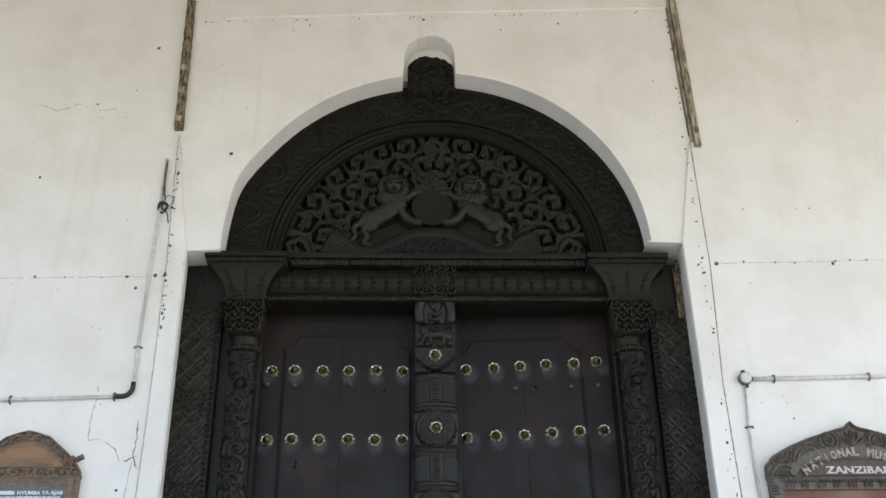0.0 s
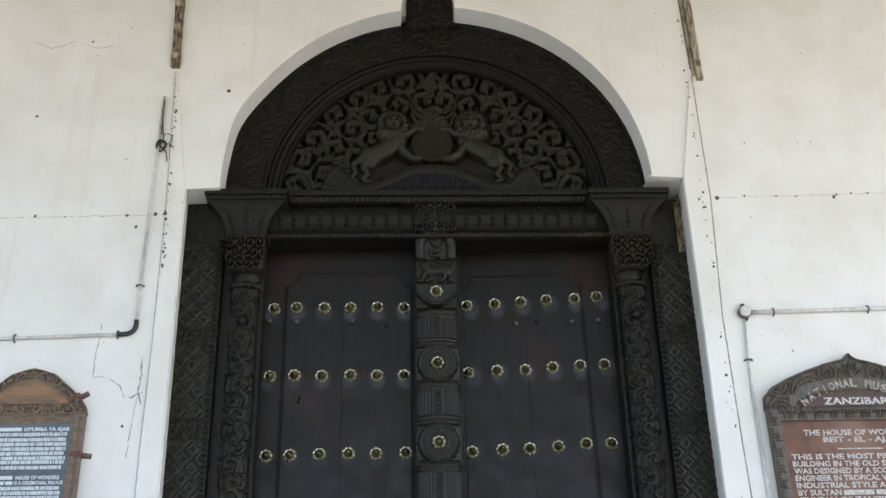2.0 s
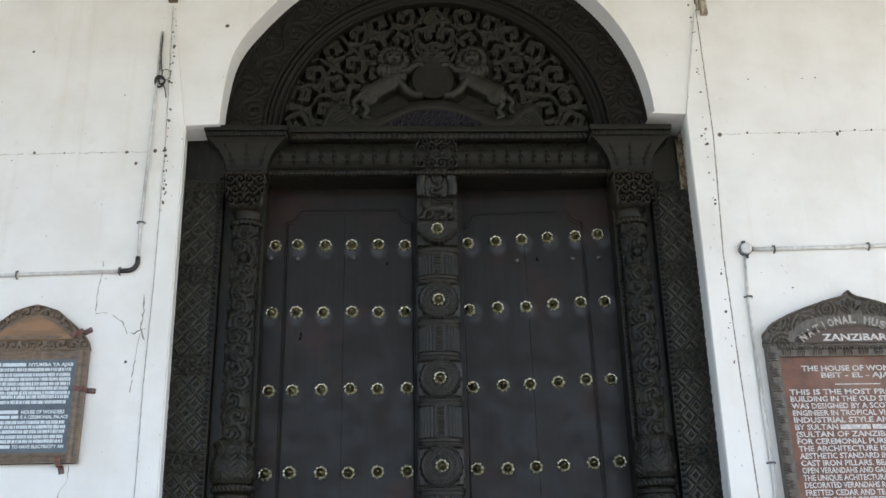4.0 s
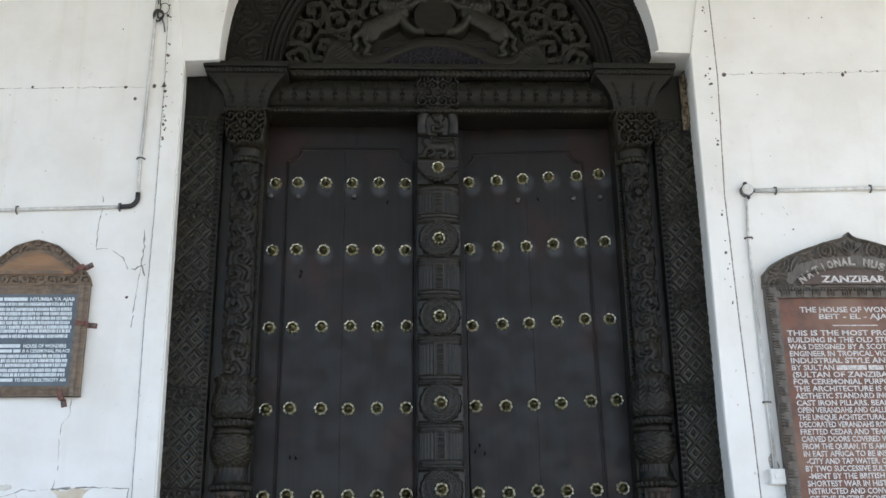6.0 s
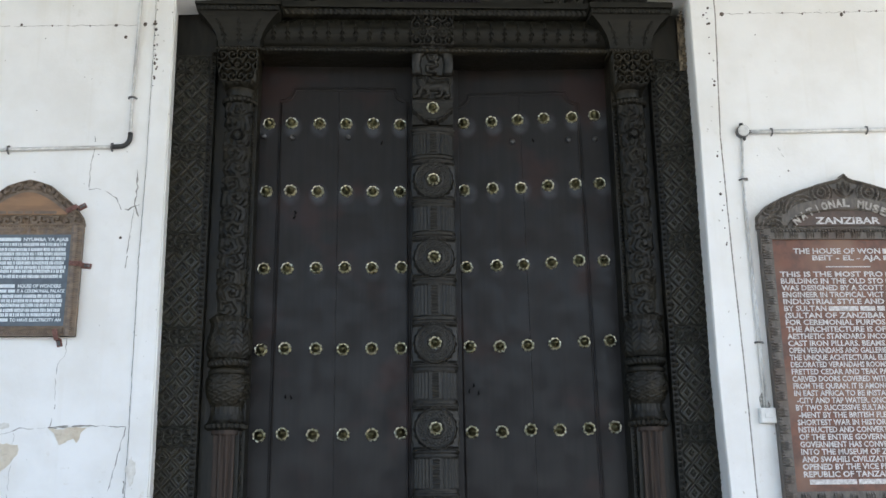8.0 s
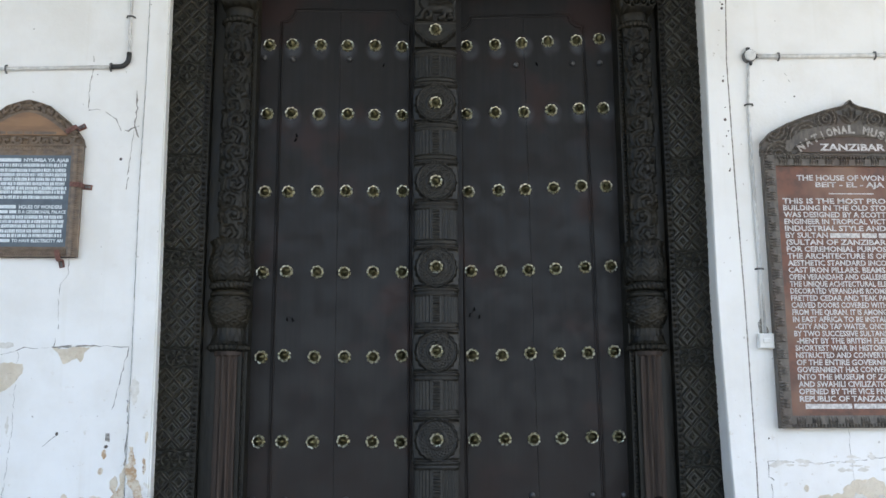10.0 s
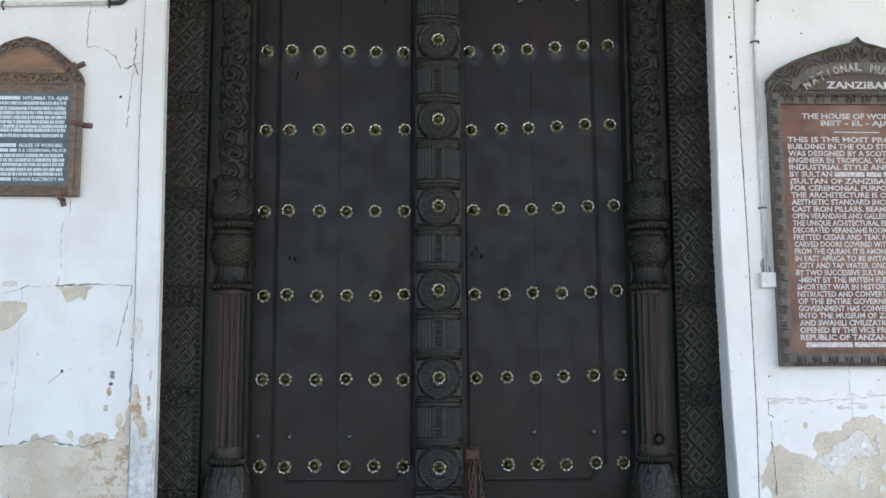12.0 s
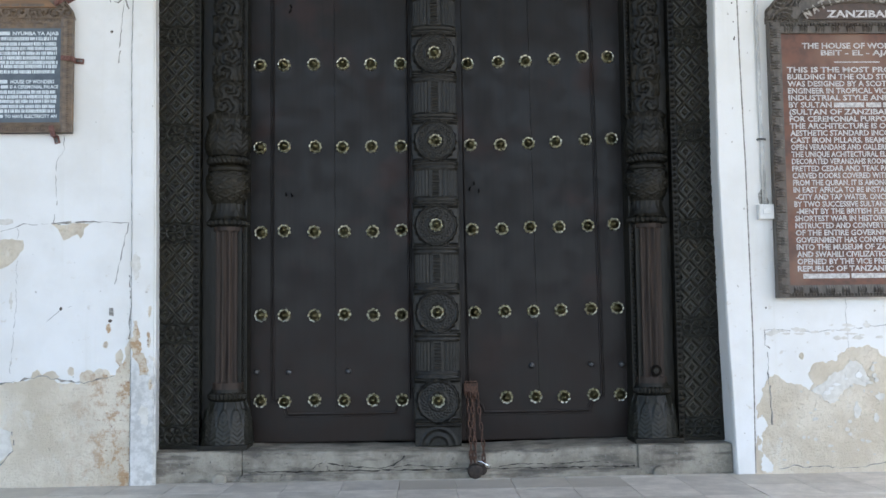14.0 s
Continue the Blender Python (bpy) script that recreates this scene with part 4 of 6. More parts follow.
def leaf(name, x0, x1, panel, seam, xs, y, hinge_x, label, skip=()):
    door = thing(name, (hinge_x, y, 0.16), label, "door", kind="structure")
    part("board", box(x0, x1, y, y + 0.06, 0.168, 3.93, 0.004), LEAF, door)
    px0, px1 = panel
    outline = notched(px0, px1, 0.335, 3.652, 0.085)
    # two planks inside the moulded panel, and the moulding round them
    for a, b in ((px0, seam - 0.002), (seam + 0.002, px1)):
        mid = [(min(max(p[0], a), b), p[1]) for p in outline]
        clean = [p for k, p in enumerate(mid) if p != mid[k - 1]]
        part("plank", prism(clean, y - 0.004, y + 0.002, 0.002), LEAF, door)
    path = [(p[0], y - 0.003, p[1]) for p in outline]
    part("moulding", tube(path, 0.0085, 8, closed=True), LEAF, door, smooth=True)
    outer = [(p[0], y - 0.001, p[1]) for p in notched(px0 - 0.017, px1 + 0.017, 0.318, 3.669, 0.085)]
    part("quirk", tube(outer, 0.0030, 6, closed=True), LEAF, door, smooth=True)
    # a black strip on the face paints the shade of a groove
    part("stile_groove_shade", box(px1 + 0.0165, px1 + 0.020, y - 0.0015, y + 0.002, 0.42, 3.56), CRACKDARK, door)
    for r, z in enumerate(ROWS_Z):
        for c, x in enumerate(xs):
            z = ROWS_Z[r]
            if (r, c) in skip:
                continue
            on = px0 < x < px1
            if hinge_x > 0:
                # rows of the dropped leaf rise towards the hinge; undo the leaf's own lean
                wx = x - 0.011 * (z - 0.41)
                wz = z + 0.010 * (z - 0.41) + (0.009 + 0.010 * (z - 0.41)) * (x - 0.235) / 0.87
                dx, dz = wx - hinge_x, wz - 0.16
                x, zz = hinge_x + dx * math.cos(LEAN) - dz * math.sin(LEAN), 0.16 + dx * math.sin(LEAN) + dz * math.cos(LEAN)
            else:
                zz = z
            stud(door, x + random.uniform(-0.005, 0.005), y - (0.004 if on else 0.0), zz + random.uniform(-0.005, 0.005))
    return door


CRACKDARK = plain("black for groove shade and scars", (0.002, 0.002, 0.002), (0.004, 0.004, 0.004), 0.9, spec=0.05)
LEFT = leaf("door_1", -1.165, -0.118, (-0.975, -0.165), -0.606, LEFT_X, 0.43, -1.135, "dark polished wooden door leaf with rows of brass studs")
RIGHT = leaf("door_2", 0.140, 1.215, (0.200, 1.000), 0.620, RIGHT_X, 0.43, 1.175, "dark wooden door leaf slightly ajar, with brass studs", skip=((6, 0),))
for x, z in ((-1.085, 3.325), (-0.905, 3.318), (-0.545, 3.320), (-1.075, 0.590), (-0.885, 0.586), (-0.530, 0.586)):
    small_knob(LEFT, x, 0.425, z)
for x, z in ((0.565, 3.318), (0.930, 3.318), (1.105, 3.318), (0.580, 0.610), (0.940, 0.610), (1.125, 0.605)):
    small_knob(RIGHT, x, 0.425, z)
# scars in the polish
random.seed(8)
for door, spots in ((LEFT, ((-0.87, 2.80), (-0.875, 2.77), (-0.90, 1.64), (-0.865, 1.635), (-0.325, 3.27))), (RIGHT, ((0.235, 1.685), (0.290, 1.672), (0.26, 1.72), (0.70, 3.31)))):
    for x, z in spots:
        pts = [(x + random.uniform(-0.006, 0.006), 0.4185, z + 0.009 * k) for k in range(4)]
        part("scar", tube(pts, [0.002, 0.0055, 0.004, 0.001], 5), CRACKDARK, door)

# the centre post, fixed to the first leaf
POST = part("centre_post", box(-0.130, 0.133, 0.345, 0.47, 0.150, 4.05, 0.004), CARVED, LEFT, "carved centre post with round rosettes")
part("rebate", box(0.110, 0.172, 0.462, 0.490, 0.160, 3.90, 0.003), LEAF, POST)
POST_Z = (3.466, 2.985, 2.483, 1.951, 1.445, 0.930, 0.412)


def post_rosette(u, v):
    """A scalloped rosette on a round-fronted block with cut corners."""
    dx, dy = u - 0.143, v - 0.130
    r, t = np.hypot(dx, dy), np.arctan2(dy, dx)
    half = np.interp(np.abs(dy), [0, 0.055, 0.080, 0.100, 0.130], [0.143, 0.143, 0.136, 0.133, 0.136])
    bow = 0.045 * np.sqrt(np.clip(1 - (dx / 0.150) ** 2, 0, 1)) - 0.030
    edge = 0.128 + 0.004 * np.cos(18 * t)
    h = 0.022 * np.clip((edge - r) / 0.008, 0, 1)
    h += 0.010 * ridge(r - 0.116, 0.006) + 0.008 * ridge(r - 0.054, 0.006)
    h += 0.008 * (0.5 + 0.5 * np.cos(22 * t) * np.cos(2 * math.pi * (r - 0.086) / 0.022)) * ridge(r - 0.086, 0.020) + 0.006 * (0.5 + 0.5 * np.cos(10 * t)) * (r < 0.05)
    h += 0.018 * ridge(np.abs(dy) - 0.120, 0.010) * (r > 0.12)
    return np.where(np.abs(dx) < half, h + bow, -0.05)


ROSE_ME = to_mesh("rosette", relief(-0.143, 0.143, -0.130, 0.130, 0, post_rosette, 0.003, 0.06))
ROSE_ME.polygons.foreach_set("use_smooth", [True] * len(ROSE_ME.polygons))


def fluted(z0, z1):
    def carve(u, v):
        tall = z1 - z0
        edge = ridge(v - 0.016, 0.011) + ridge(v - tall + 0.016, 0.011) + 0.55 * ridge(v - 0.042, 0.007) + 0.55 * ridge(v - tall + 0.042, 0.007)
        flutes = -0.015 * ridge(((u + 0.0125) % 0.025) - 0.0125, 0.0065) * (v > 0.055) * (v < tall - 0.055) * (np.abs(u) > 0.03)
        beads = 0.006 * np.cos(2 * math.pi * v / 0.02) * (np.abs(u) < 0.018)
        return flutes + beads * (v > 0.05) * (v < tall - 0.05) + 0.013 * edge
    return turned(0.0, 0.350, [(z0, 0.134), (z1, 0.134)], carve, 152, 110, 80, 0.55)


for k, z in enumerate(POST_Z):
    if k:
        part("rosette", ROSE_ME, POSTWOOD, POST, at=(0.0, 0.312, z))
    stud(POST, 0.0, 0.276, z, 1.0)
    low = POST_Z[k + 1] + 0.118 if k + 1 < len(POST_Z) else None
    if low:
        part("fluted_drum", fluted(low, z - 0.118), POSTWOOD, POST, smooth=True)
part("foot_block", relief(-0.135, 0.135, 0.150, 0.285, 0.300, lambda u, v: 0.012 + 0.008 * ridge(np.hypot(u - 0.135, v) - 0.10, 0.008) + 0.006 * ridge(np.hypot(u - 0.135, v) - 0.06, 0.008) + 0.01 * ridge(v - 0.12, 0.008), 0.004, 0.06), POSTWOOD, POST, smooth=True)


def shield(u, v):
    """A half-round panel with a scalloped lower edge."""
    dx = (u - 0.130) / 0.130
    low = 0.085 * dx * dx + 0.004 * np.cos(2 * math.pi * u / 0.03)
    return np.where(v > low, 0.018 + 0.008 * ridge(v - low - 0.012, 0.006) + 0.006 * ridge(v - 0.145, 0.006), -0.03)


part("shield_panel", relief(-0.130, 0.130, 3.370, 3.525, 0.290, shield, 0.003, 0.05), POSTWOOD, POST, smooth=True)
CROUCHING = (([(0.085, 0.085), (0.135, 0.080), (0.195, 0.085)], 0.034), ([(0.200, 0.085), (0.205, 0.070)], 0.040), ([(0.062, 0.118), (0.068, 0.105)], 0.036), ([(0.040, 0.140), (0.085, 0.142)], 0.014),
             ([(0.070, 0.075), (0.045, 0.045), (0.040, 0.016), (0.020, 0.014)], 0.017), ([(0.100, 0.070), (0.098, 0.022), (0.075, 0.014)], 0.016), ([(0.190, 0.060), (0.180, 0.020), (0.155, 0.014)], 0.016),
             ([(0.220, 0.060), (0.232, 0.020), (0.215, 0.014)], 0.016), ([(0.235, 0.090), (0.246, 0.130), (0.215, 0.146), (0.160, 0.135), (0.125, 0.146)], 0.009))
COILED = (([(0.030, 0.000), (0.022, 0.070), (0.034, 0.130), (0.075, 0.168)], 0.034), ([(0.230, 0.000), (0.238, 0.070), (0.226, 0.130), (0.185, 0.168)], 0.034), ([(0.060, 0.150), (0.130, 0.178), (0.200, 0.150)], 0.018),
          ([(0.105, 0.125), (0.118, 0.095), (0.145, 0.088), (0.162, 0.110), (0.150, 0.136), (0.124, 0.136)], 0.015), ([(0.145, 0.086), (0.160, 0.062), (0.130, 0.046), (0.098, 0.050), (0.100, 0.020), (0.150, 0.012)], 0.012), ([(0.132, 0.112), (0.138, 0.112)], 0.016))
part("carved_beast", relief(-0.130, 0.130, 3.525, 3.682, 0.272, lambda u, v: 0.004 + strokes(u, v, CROUCHING, 0.030) + 0.003 * np.cos(2 * math.pi * (u + 0.6 * v) / 0.013) * (u < 0.11), 0.003, 0.08), POSTWOOD, POST, smooth=True)
part("carved_coil", relief(-0.132, 0.132, 3.682, 3.862, 0.250, lambda u, v: 0.004 + 0.02 * v / 0.18 + strokes(u, v, COILED, 0.034), 0.003, 0.10), POSTWOOD, POST, smooth=True)
part("pierced_cap", relief(-0.135, 0.135, 3.865, 4.085, 0.215, lambda u, v: pierced(u, v, 0.27, 0.22, 4, 4, 0.036), 0.0025, 0.12), POSTWOOD, POST, smooth=True)

# the second leaf stands a hand's width open and has dropped a little at its free edge
RIGHT.rotation_euler = (0, LEAN, radians(-3.6))

# ---- sill ----
STEP = thing("door_sill", (0, 0.2, 0), "worn grey stone door sill", "sill", kind="structure")
for x0, x1 in ((-1.60, -1.103), (1.118, 1.66)):
    part("end_block", box(x0, x1, 0.052, 0.5, -0.004, 0.166, 0.010), SILL, STEP)


def worn_tread():
    """The long stone between the blocks, hollowed by feet and chipped along its nose."""
    xs = np.linspace(-1.100, 1.115, 90)
    dip = np.interp(xs, [-1.1, -0.9, -0.16, 0.16, 0.70, 1.115], [0.170, 0.163, 0.150, 0.140, 0.153, 0.166])
    chip = np.array([0.004 * noise.noise(Vector((x * 9, 3.1, 0.0))) + 0.003 * noise.noise(Vector((x * 31, 1.7, 0.0))) for x in xs])
    rows = [(0.062, None), (0.060, 0.6), (0.062, 0.86), (0.068, 0.96), (0.082, 1.0), (0.30, 1.0), (0.5, 1.0)]
    X = np.repeat(xs[:, None], len(rows), 1)
    Y = np.stack([np.full(len(xs), y) + (chip if k in (2, 3) else 0) for k, (y, _) in enumerate(rows)], 1)
    Z = np.stack([np.full(len(xs), -0.004) if f is None else dip * f + chip * (f > 0.8) for _, f in rows], 1)
    return grid(X, Y, Z)


part("tread", worn_tread(), SILL, STEP, smooth=True)
part("low_step", prism([(-1.125 + 0.02, -0.004), (1.150, -0.004), (1.168, 0.010), (1.160, 0.030), (1.140, 0.040), (0.4, 0.036), (-0.3, 0.038), (-1.085, 0.040), (-1.110, 0.030), (-1.120, 0.012)][::-1], 0.028, 0.064, 0.008), SILL, STEP)
for x in (-1.225, 1.235):
    bm = disc(x, 0.05, 0.012, 0.040, 0.03, 20, dome=0.01)
    part("round_stop", bm, SILL, STEP, smooth=True)

# ---- hasp, chain and padlock ----
HASP = thing("hasp", (0.205, 0.46, 0.47), "rusty iron hasp plate on the door edge", "hasp")
plate = part("plate", box(0.160, 0.245, 0.428, 0.440, 0.432, 0.505, 0.004), RUST, HASP)
for x in (0.175, 0.200, 0.228):
    part("staple", tube([(x - 0.008, 0.43, 0.505), (x - 0.008, 0.41, 0.515), (x + 0.008, 0.41, 0.515), (x + 0.008, 0.43, 0.505)], 0.004, 6), RUST, HASP)
part("keeper_plate", box(0.212, 0.228, 0.434, 0.446, 0.16, 0.430, 0.002), RUST, HASP)
CHAIN = thing("chain", (0.205, 0.38, 0.03), "rusty iron chain hanging from the hasp", "chain")
loop = [(0.0095 * math.cos(a), 0.0, 0.021 * math.sin(a) + (0.008 if math.sin(a) > 0 else -0.008)) for a in np.linspace(0, 2 * math.pi, 15)[:-1]]
LINK = to_mesh("link", tube(loop, 0.0042, 6, closed=True))
LINK.polygons.foreach_set("use_smooth", [True] * len(LINK.polygons))
for k, (x0, x1, bottom) in enumerate(((0.180, 0.172, 0.055), (0.203, 0.190, 0.05), (0.240, 0.243, 0.07))):
    count = int((0.43 - bottom) / 0.034)
    for i in range(count):
        f = i / (count - 1)
        z = 0.432 + (bottom - 0.432) * f
        at = (x0 + (x1 - x0) * f + random.uniform(-0.002, 0.002), 0.41 - 0.376 * min(1.0, (0.432 - z) / 0.255), z)
        part("link", LINK, RUST, CHAIN, at=at, turn=pose(0, 0, 0, -45 if z > 0.17 else 0, 0, 0) @ pose(0, 0, 0, 0, 0, 25 + (75 if i % 2 else 0)))
PAD = thing("padlock", (0.20, 0.0, 0.0), "rusty round padlock with bright steel shackle", "padlock")
part("body", disc(0.190, 0.006, 0.046, 0.042, 0.035, 24, dome=0.008), BLACKIRON, PAD, smooth=True)
part("shackle", tube([(0.205, 0.0, 0.093), (0.225, -0.01, 0.098), (0.262, -0.012, 0.075), (0.268, -0.006, 0.066)], 0.0065, 8), STEEL, PAD, smooth=True)
part("dial", disc(0.228, 0.004, 0.050, 0.028, 0.02, 20), BLACKIRON, PAD)

# ---- plaster steps, cracks and marks on the wall ----
LEFT_STRIP = [(-1.575, 0.0), (-1.580, 1.4), (-1.592, 2.6), (-1.602, 4.07), (-1.735, 4.97), (-1.742, 4.97), (-1.709, 3.95), (-1.705, 2.95), (-1.712, 2.4), (-1.700, 1.4), (-1.700, 0.0)]
RIGHT_STRIP = [(1.664, 0.0), (1.651, 0.43), (1.638, 0.74), (1.628, 1.06), (1.618, 1.40), (1.611, 1.76), (1.614, 2.43), (1.621, 3.14), (1.624, 4.15), (1.764, 4.93), (1.772, 4.95), (1.778, 3.98), (1.742, 3.17), (1.750, 2.40), (1.764, 1.72), (1.772, 0.75), (1.762, 0.0)]
for outline in (LEFT_STRIP, RIGHT_STRIP):
    part("plaster_strip", prism(outline[::-1], -0.014, 0.004, 0.005), LIME, WALL)
part("plaster_band", prism([(-1.775, 5.99), (0.0, 6.085), (1.76, 6.165), (1.76, 6.89), (-1.775, 6.89)], -0.010, 0.004, 0.003), LIME, WALL)
random.seed(11)


def crack_and_shade(points, width=0.006, jitter=0.010, y=-0.0018, depth=0.002, gaps=0.16, mat=None, owner=None):
    """A ragged dark ribbon just proud of the paint, for open seams and painted shadow lines."""
    path = []
    for (x0, z0), (x1, z1) in zip(points, points[1:]):
        n = max(2, int(math.hypot(x1 - x0, z1 - z0) / 0.022))
        for k in range(n):
            f = k / n
            path.append((x0 + (x1 - x0) * f + random.uniform(-jitter, jitter) * 0.5, z0 + (z1 - z0) * f + random.uniform(-jitter, jitter) * 0.5))
    path.append(points[-1])
    verts, faces = [], []
    for k, (x, z) in enumerate(path):
        ax, az = path[min(k + 1, len(path) - 1)][0] - path[max(k - 1, 0)][0], path[min(k + 1, len(path) - 1)][1] - path[max(k - 1, 0)][1]
        d = math.hypot(ax, az) or 1
        w = width * (0.15 + 1.05 * random.random() ** 1.8) * 0.5
        nx, nz = -az / d * w, ax / d * w
        verts += [(x - nx, y + depth, z - nz), (x - nx * 0.6, y, z - nz * 0.6), (x + nx * 0.6, y, z + nz * 0.6), (x + nx, y + depth, z + nz)]
        if k and random.random() > gaps:
            b = 4 * k
            faces += [(b - 4 + j, b - 3 + j, b + 1 + j, b + j) for j in range(3)]
    part("crack_and_shade", (verts, faces), mat or CRACKSHADE, owner or WALL)


LEVEL = []


def ragged(outline, rough=0.20, least=0.010):
    """An outline with broken edges, by halving its sides again and again."""
    out = list(outline)
    while True:
        pts, split = [], False
        for (x0, z0), (x1, z1) in zip(out, out[1:] + out[:1]):
            pts.append((x0, z0))
            d = math.hypot(x1 - x0, z1 - z0)
            if least < d < 0.6:
                off = random.uniform(-rough, rough) * min(d, 0.10)
                pts.append(((x0 + x1) / 2 - (z1 - z0) / d * off, (z0 + z1) / 2 + (x1 - x0) / d * off))
                split = True
        out = pts
        if not split:
            return out


def patch(outline, mat=None, y=-0.0016, rough=0.20):
    """A place where one coat shows through another."""
    LEVEL.append(0.00003)
    part("bare_patch", prism(ragged(outline, rough)[::-1], y - sum(LEVEL), 0.003), mat or SAND, WALL)


def blot(x, z, rx, rz, mat=None, y=-0.0016):
    patch([(x + rx * math.cos(a) * random.uniform(0.7, 1.2), z + rz * math.sin(a) * random.uniform(0.7, 1.2)) for a in np.linspace(0, 2 * math.pi, 10)[:-1]], mat, y, 0.16)


# the bare foot of the wall on both sides of the doorway
patch([(-3.4, -0.02), (-3.4, 0.57), (-2.85, 0.575), (-2.412, 0.562), (-2.30, 0.575), (-2.20, 0.596), (-2.12, 0.580), (-1.95, 0.566), (-1.86, 0.585), (-1.79, 0.600), (-1.752, 0.660), (-1.738, 0.74), (-1.716, 0.82), (-1.708, 0.82), (-1.708, -0.02)])
patch([(-2.50, 0.30), (-2.42, 0.345), (-2.346, 0.300), (-2.335, 0.200), (-2.42, 0.110), (-2.52, 0.16)], FADED, -0.006, 0.1)
patch([(1.766, -0.02), (1.783, 0.18), (1.790, 0.30), (1.810, 0.41), (1.851, 0.52), (1.896, 0.555), (1.930, 0.530), (1.968, 0.504), (2.042, 0.496), (2.090, 0.460), (2.118, 0.500), (2.100, 0.567), (2.135, 0.617), (2.254, 0.623), (2.286, 0.673), (2.436, 0.715), (2.545, 0.640), (2.75, 0.72), (3.1, 0.70), (3.4, 0.66), (3.4, -0.02)])
patch([(2.100, 0.462), (2.170, 0.500), (2.260, 0.560), (2.330, 0.632), (2.400, 0.600), (2.450, 0.500), (2.380, 0.490), (2.280, 0.440), (2.200, 0.390)], FADED, -0.004, 0.22)
patch([(1.786, 0.13), (1.812, 0.12), (1.826, 0.24), (1.818, 0.33), (1.796, 0.31)], LIME, -0.004, 0.3)
patch([(1.800, 0.03), (1.870, 0.02), (1.850, 0.07), (1.815, 0.11)], LIME, -0.004, 0.3)
for x, z, rx, rz in ((2.36, 0.34, 0.022, 0.05), (2.47, 0.30, 0.016, 0.03), (2.30, 0.24, 0.014, 0.012), (2.12, 0.30, 0.018, 0.010), (2.05, 0.20, 0.012, 0.010), (2.50, 0.42, 0.03, 0.02), (2.20, 0.15, 0.016, 0.008), (2.42, 0.17, 0.020, 0.010)):
    blot(x, z, rx, rz, FADED, -0.004)
for k in range(26):
    x, z = random.uniform(1.90, 2.56), random.uniform(0.05, 0.46)
    blot(x, z, random.uniform(0.004, 0.016), random.uniform(0.003, 0.010), FADED, -0.004)
for k in range(18):
    x = random.uniform(2.10, 2.50)
    blot(x, 0.42 + 0.62 * (x - 2.10) * random.uniform(0.3, 1.0), random.uniform(0.006, 0.022), random.uniform(0.006, 0.018), random.choice((LIME, FADED, FADED)), -0.006)
blot(2.055, 0.655, 0.016, 0.018)
for k in range(30):
    x = random.uniform(1.86, 2.52)
    blot(x, 0.800 + random.uniform(-0.045, 0.020) * (0.5 + (x > 2.2)), random.uniform(0.008, 0.045), random.uniform(0.003, 0.013), FADED)
# the wedge and the larger patch under the small sign, and spots along the edges
patch([(-2.145, 1.440), (-2.04, 1.444), (-1.926, 1.446), (-1.966, 1.418), (-1.988, 1.360), (-2.006, 1.386), (-2.032, 1.375), (-2.079, 1.350), (-2.100, 1.390)], None, -0.0016, 0.10)
patch([(-2.66, 1.40), (-2.52, 1.345), (-2.42, 1.355), (-2.302, 1.352), (-2.300, 1.300), (-2.330, 1.262), (-2.388, 1.207), (-2.45, 1.190), (-2.60, 1.205), (-2.68, 1.30)], None, -0.0016, 0.12)
for x, z, rx, rz in ((-2.40, 1.455, 0.045, 0.018), (-2.54, 1.46, 0.06, 0.02)):
    blot(x, z, rx, rz, FADED)
for x, z, rx, rz in ((-1.828, 0.862, 0.012, 0.026), (-1.842, 0.768, 0.013, 0.020), (-2.215, 0.602, 0.030, 0.034), (-2.140, 0.598, 0.042, 0.038), (-2.03, 0.628, 0.020, 0.024), (-1.94, 0.592, 0.060, 0.036), (-1.86, 0.605, 0.040, 0.034), (-1.765, 0.70, 0.02, 0.05), (-2.36, 1.02, 0.006, 0.05)):
    blot(x, z, rx, rz, FADED if z > 1 else SAND)
for outline in ([(-1.692, 1.262), (-1.676, 1.280), (-1.662, 1.255), (-1.650, 1.200), (-1.660, 1.140), (-1.690, 1.120)], [(-1.690, 0.900), (-1.668, 0.895), (-1.650, 0.83), (-1.645, 0.76), (-1.625, 0.70), (-1.612, 0.60), (-1.655, 0.60), (-1.692, 0.70)], [(-1.640, 0.440), (-1.612, 0.425), (-1.604, 0.370), (-1.612, 0.325), (-1.640, 0.335)]):
    patch(outline, SAND if outline[0][1] < 1 and outline[0][1] > 0.5 else FADED, -0.0158, 0.25)
for x, z, rx, rz in ((-1.605, 0.80, 0.010, 0.05), (-1.60, 0.95, 0.008, 0.04), (-1.595, 0.55, 0.010, 0.03)):
    blot(x, z, rx, rz, SAND, -0.0158)
part("nail_hole", prism([(-1.826, 0.930), (-1.800, 0.926), (-1.804, 0.972), (-1.826, 0.972)][::-1], -0.0025, 0.003), CRACKSHADE, WALL)
# ribbons that follow a patch's edge paint the shadow line of the broken coat
crack_and_shade([(-2.145, 1.446), (-2.04, 1.450), (-1.93, 1.452), (-1.88, 1.455)], 0.014, 0.004, y=-0.006, depth=0.006)
crack_and_shade([(-2.345, 0.305), (-2.332, 0.26), (-2.335, 0.200), (-2.38, 0.15), (-2.42, 0.110)], 0.009, y=-0.008, depth=0.006)
crack_and_shade([(-2.17, 0.90), (-2.086, 0.967), (-2.03, 0.985)], 0.003)
crack_and_shade([(-1.715, 1.20), (-1.712, 0.95), (-1.716, 0.80)], 0.010)
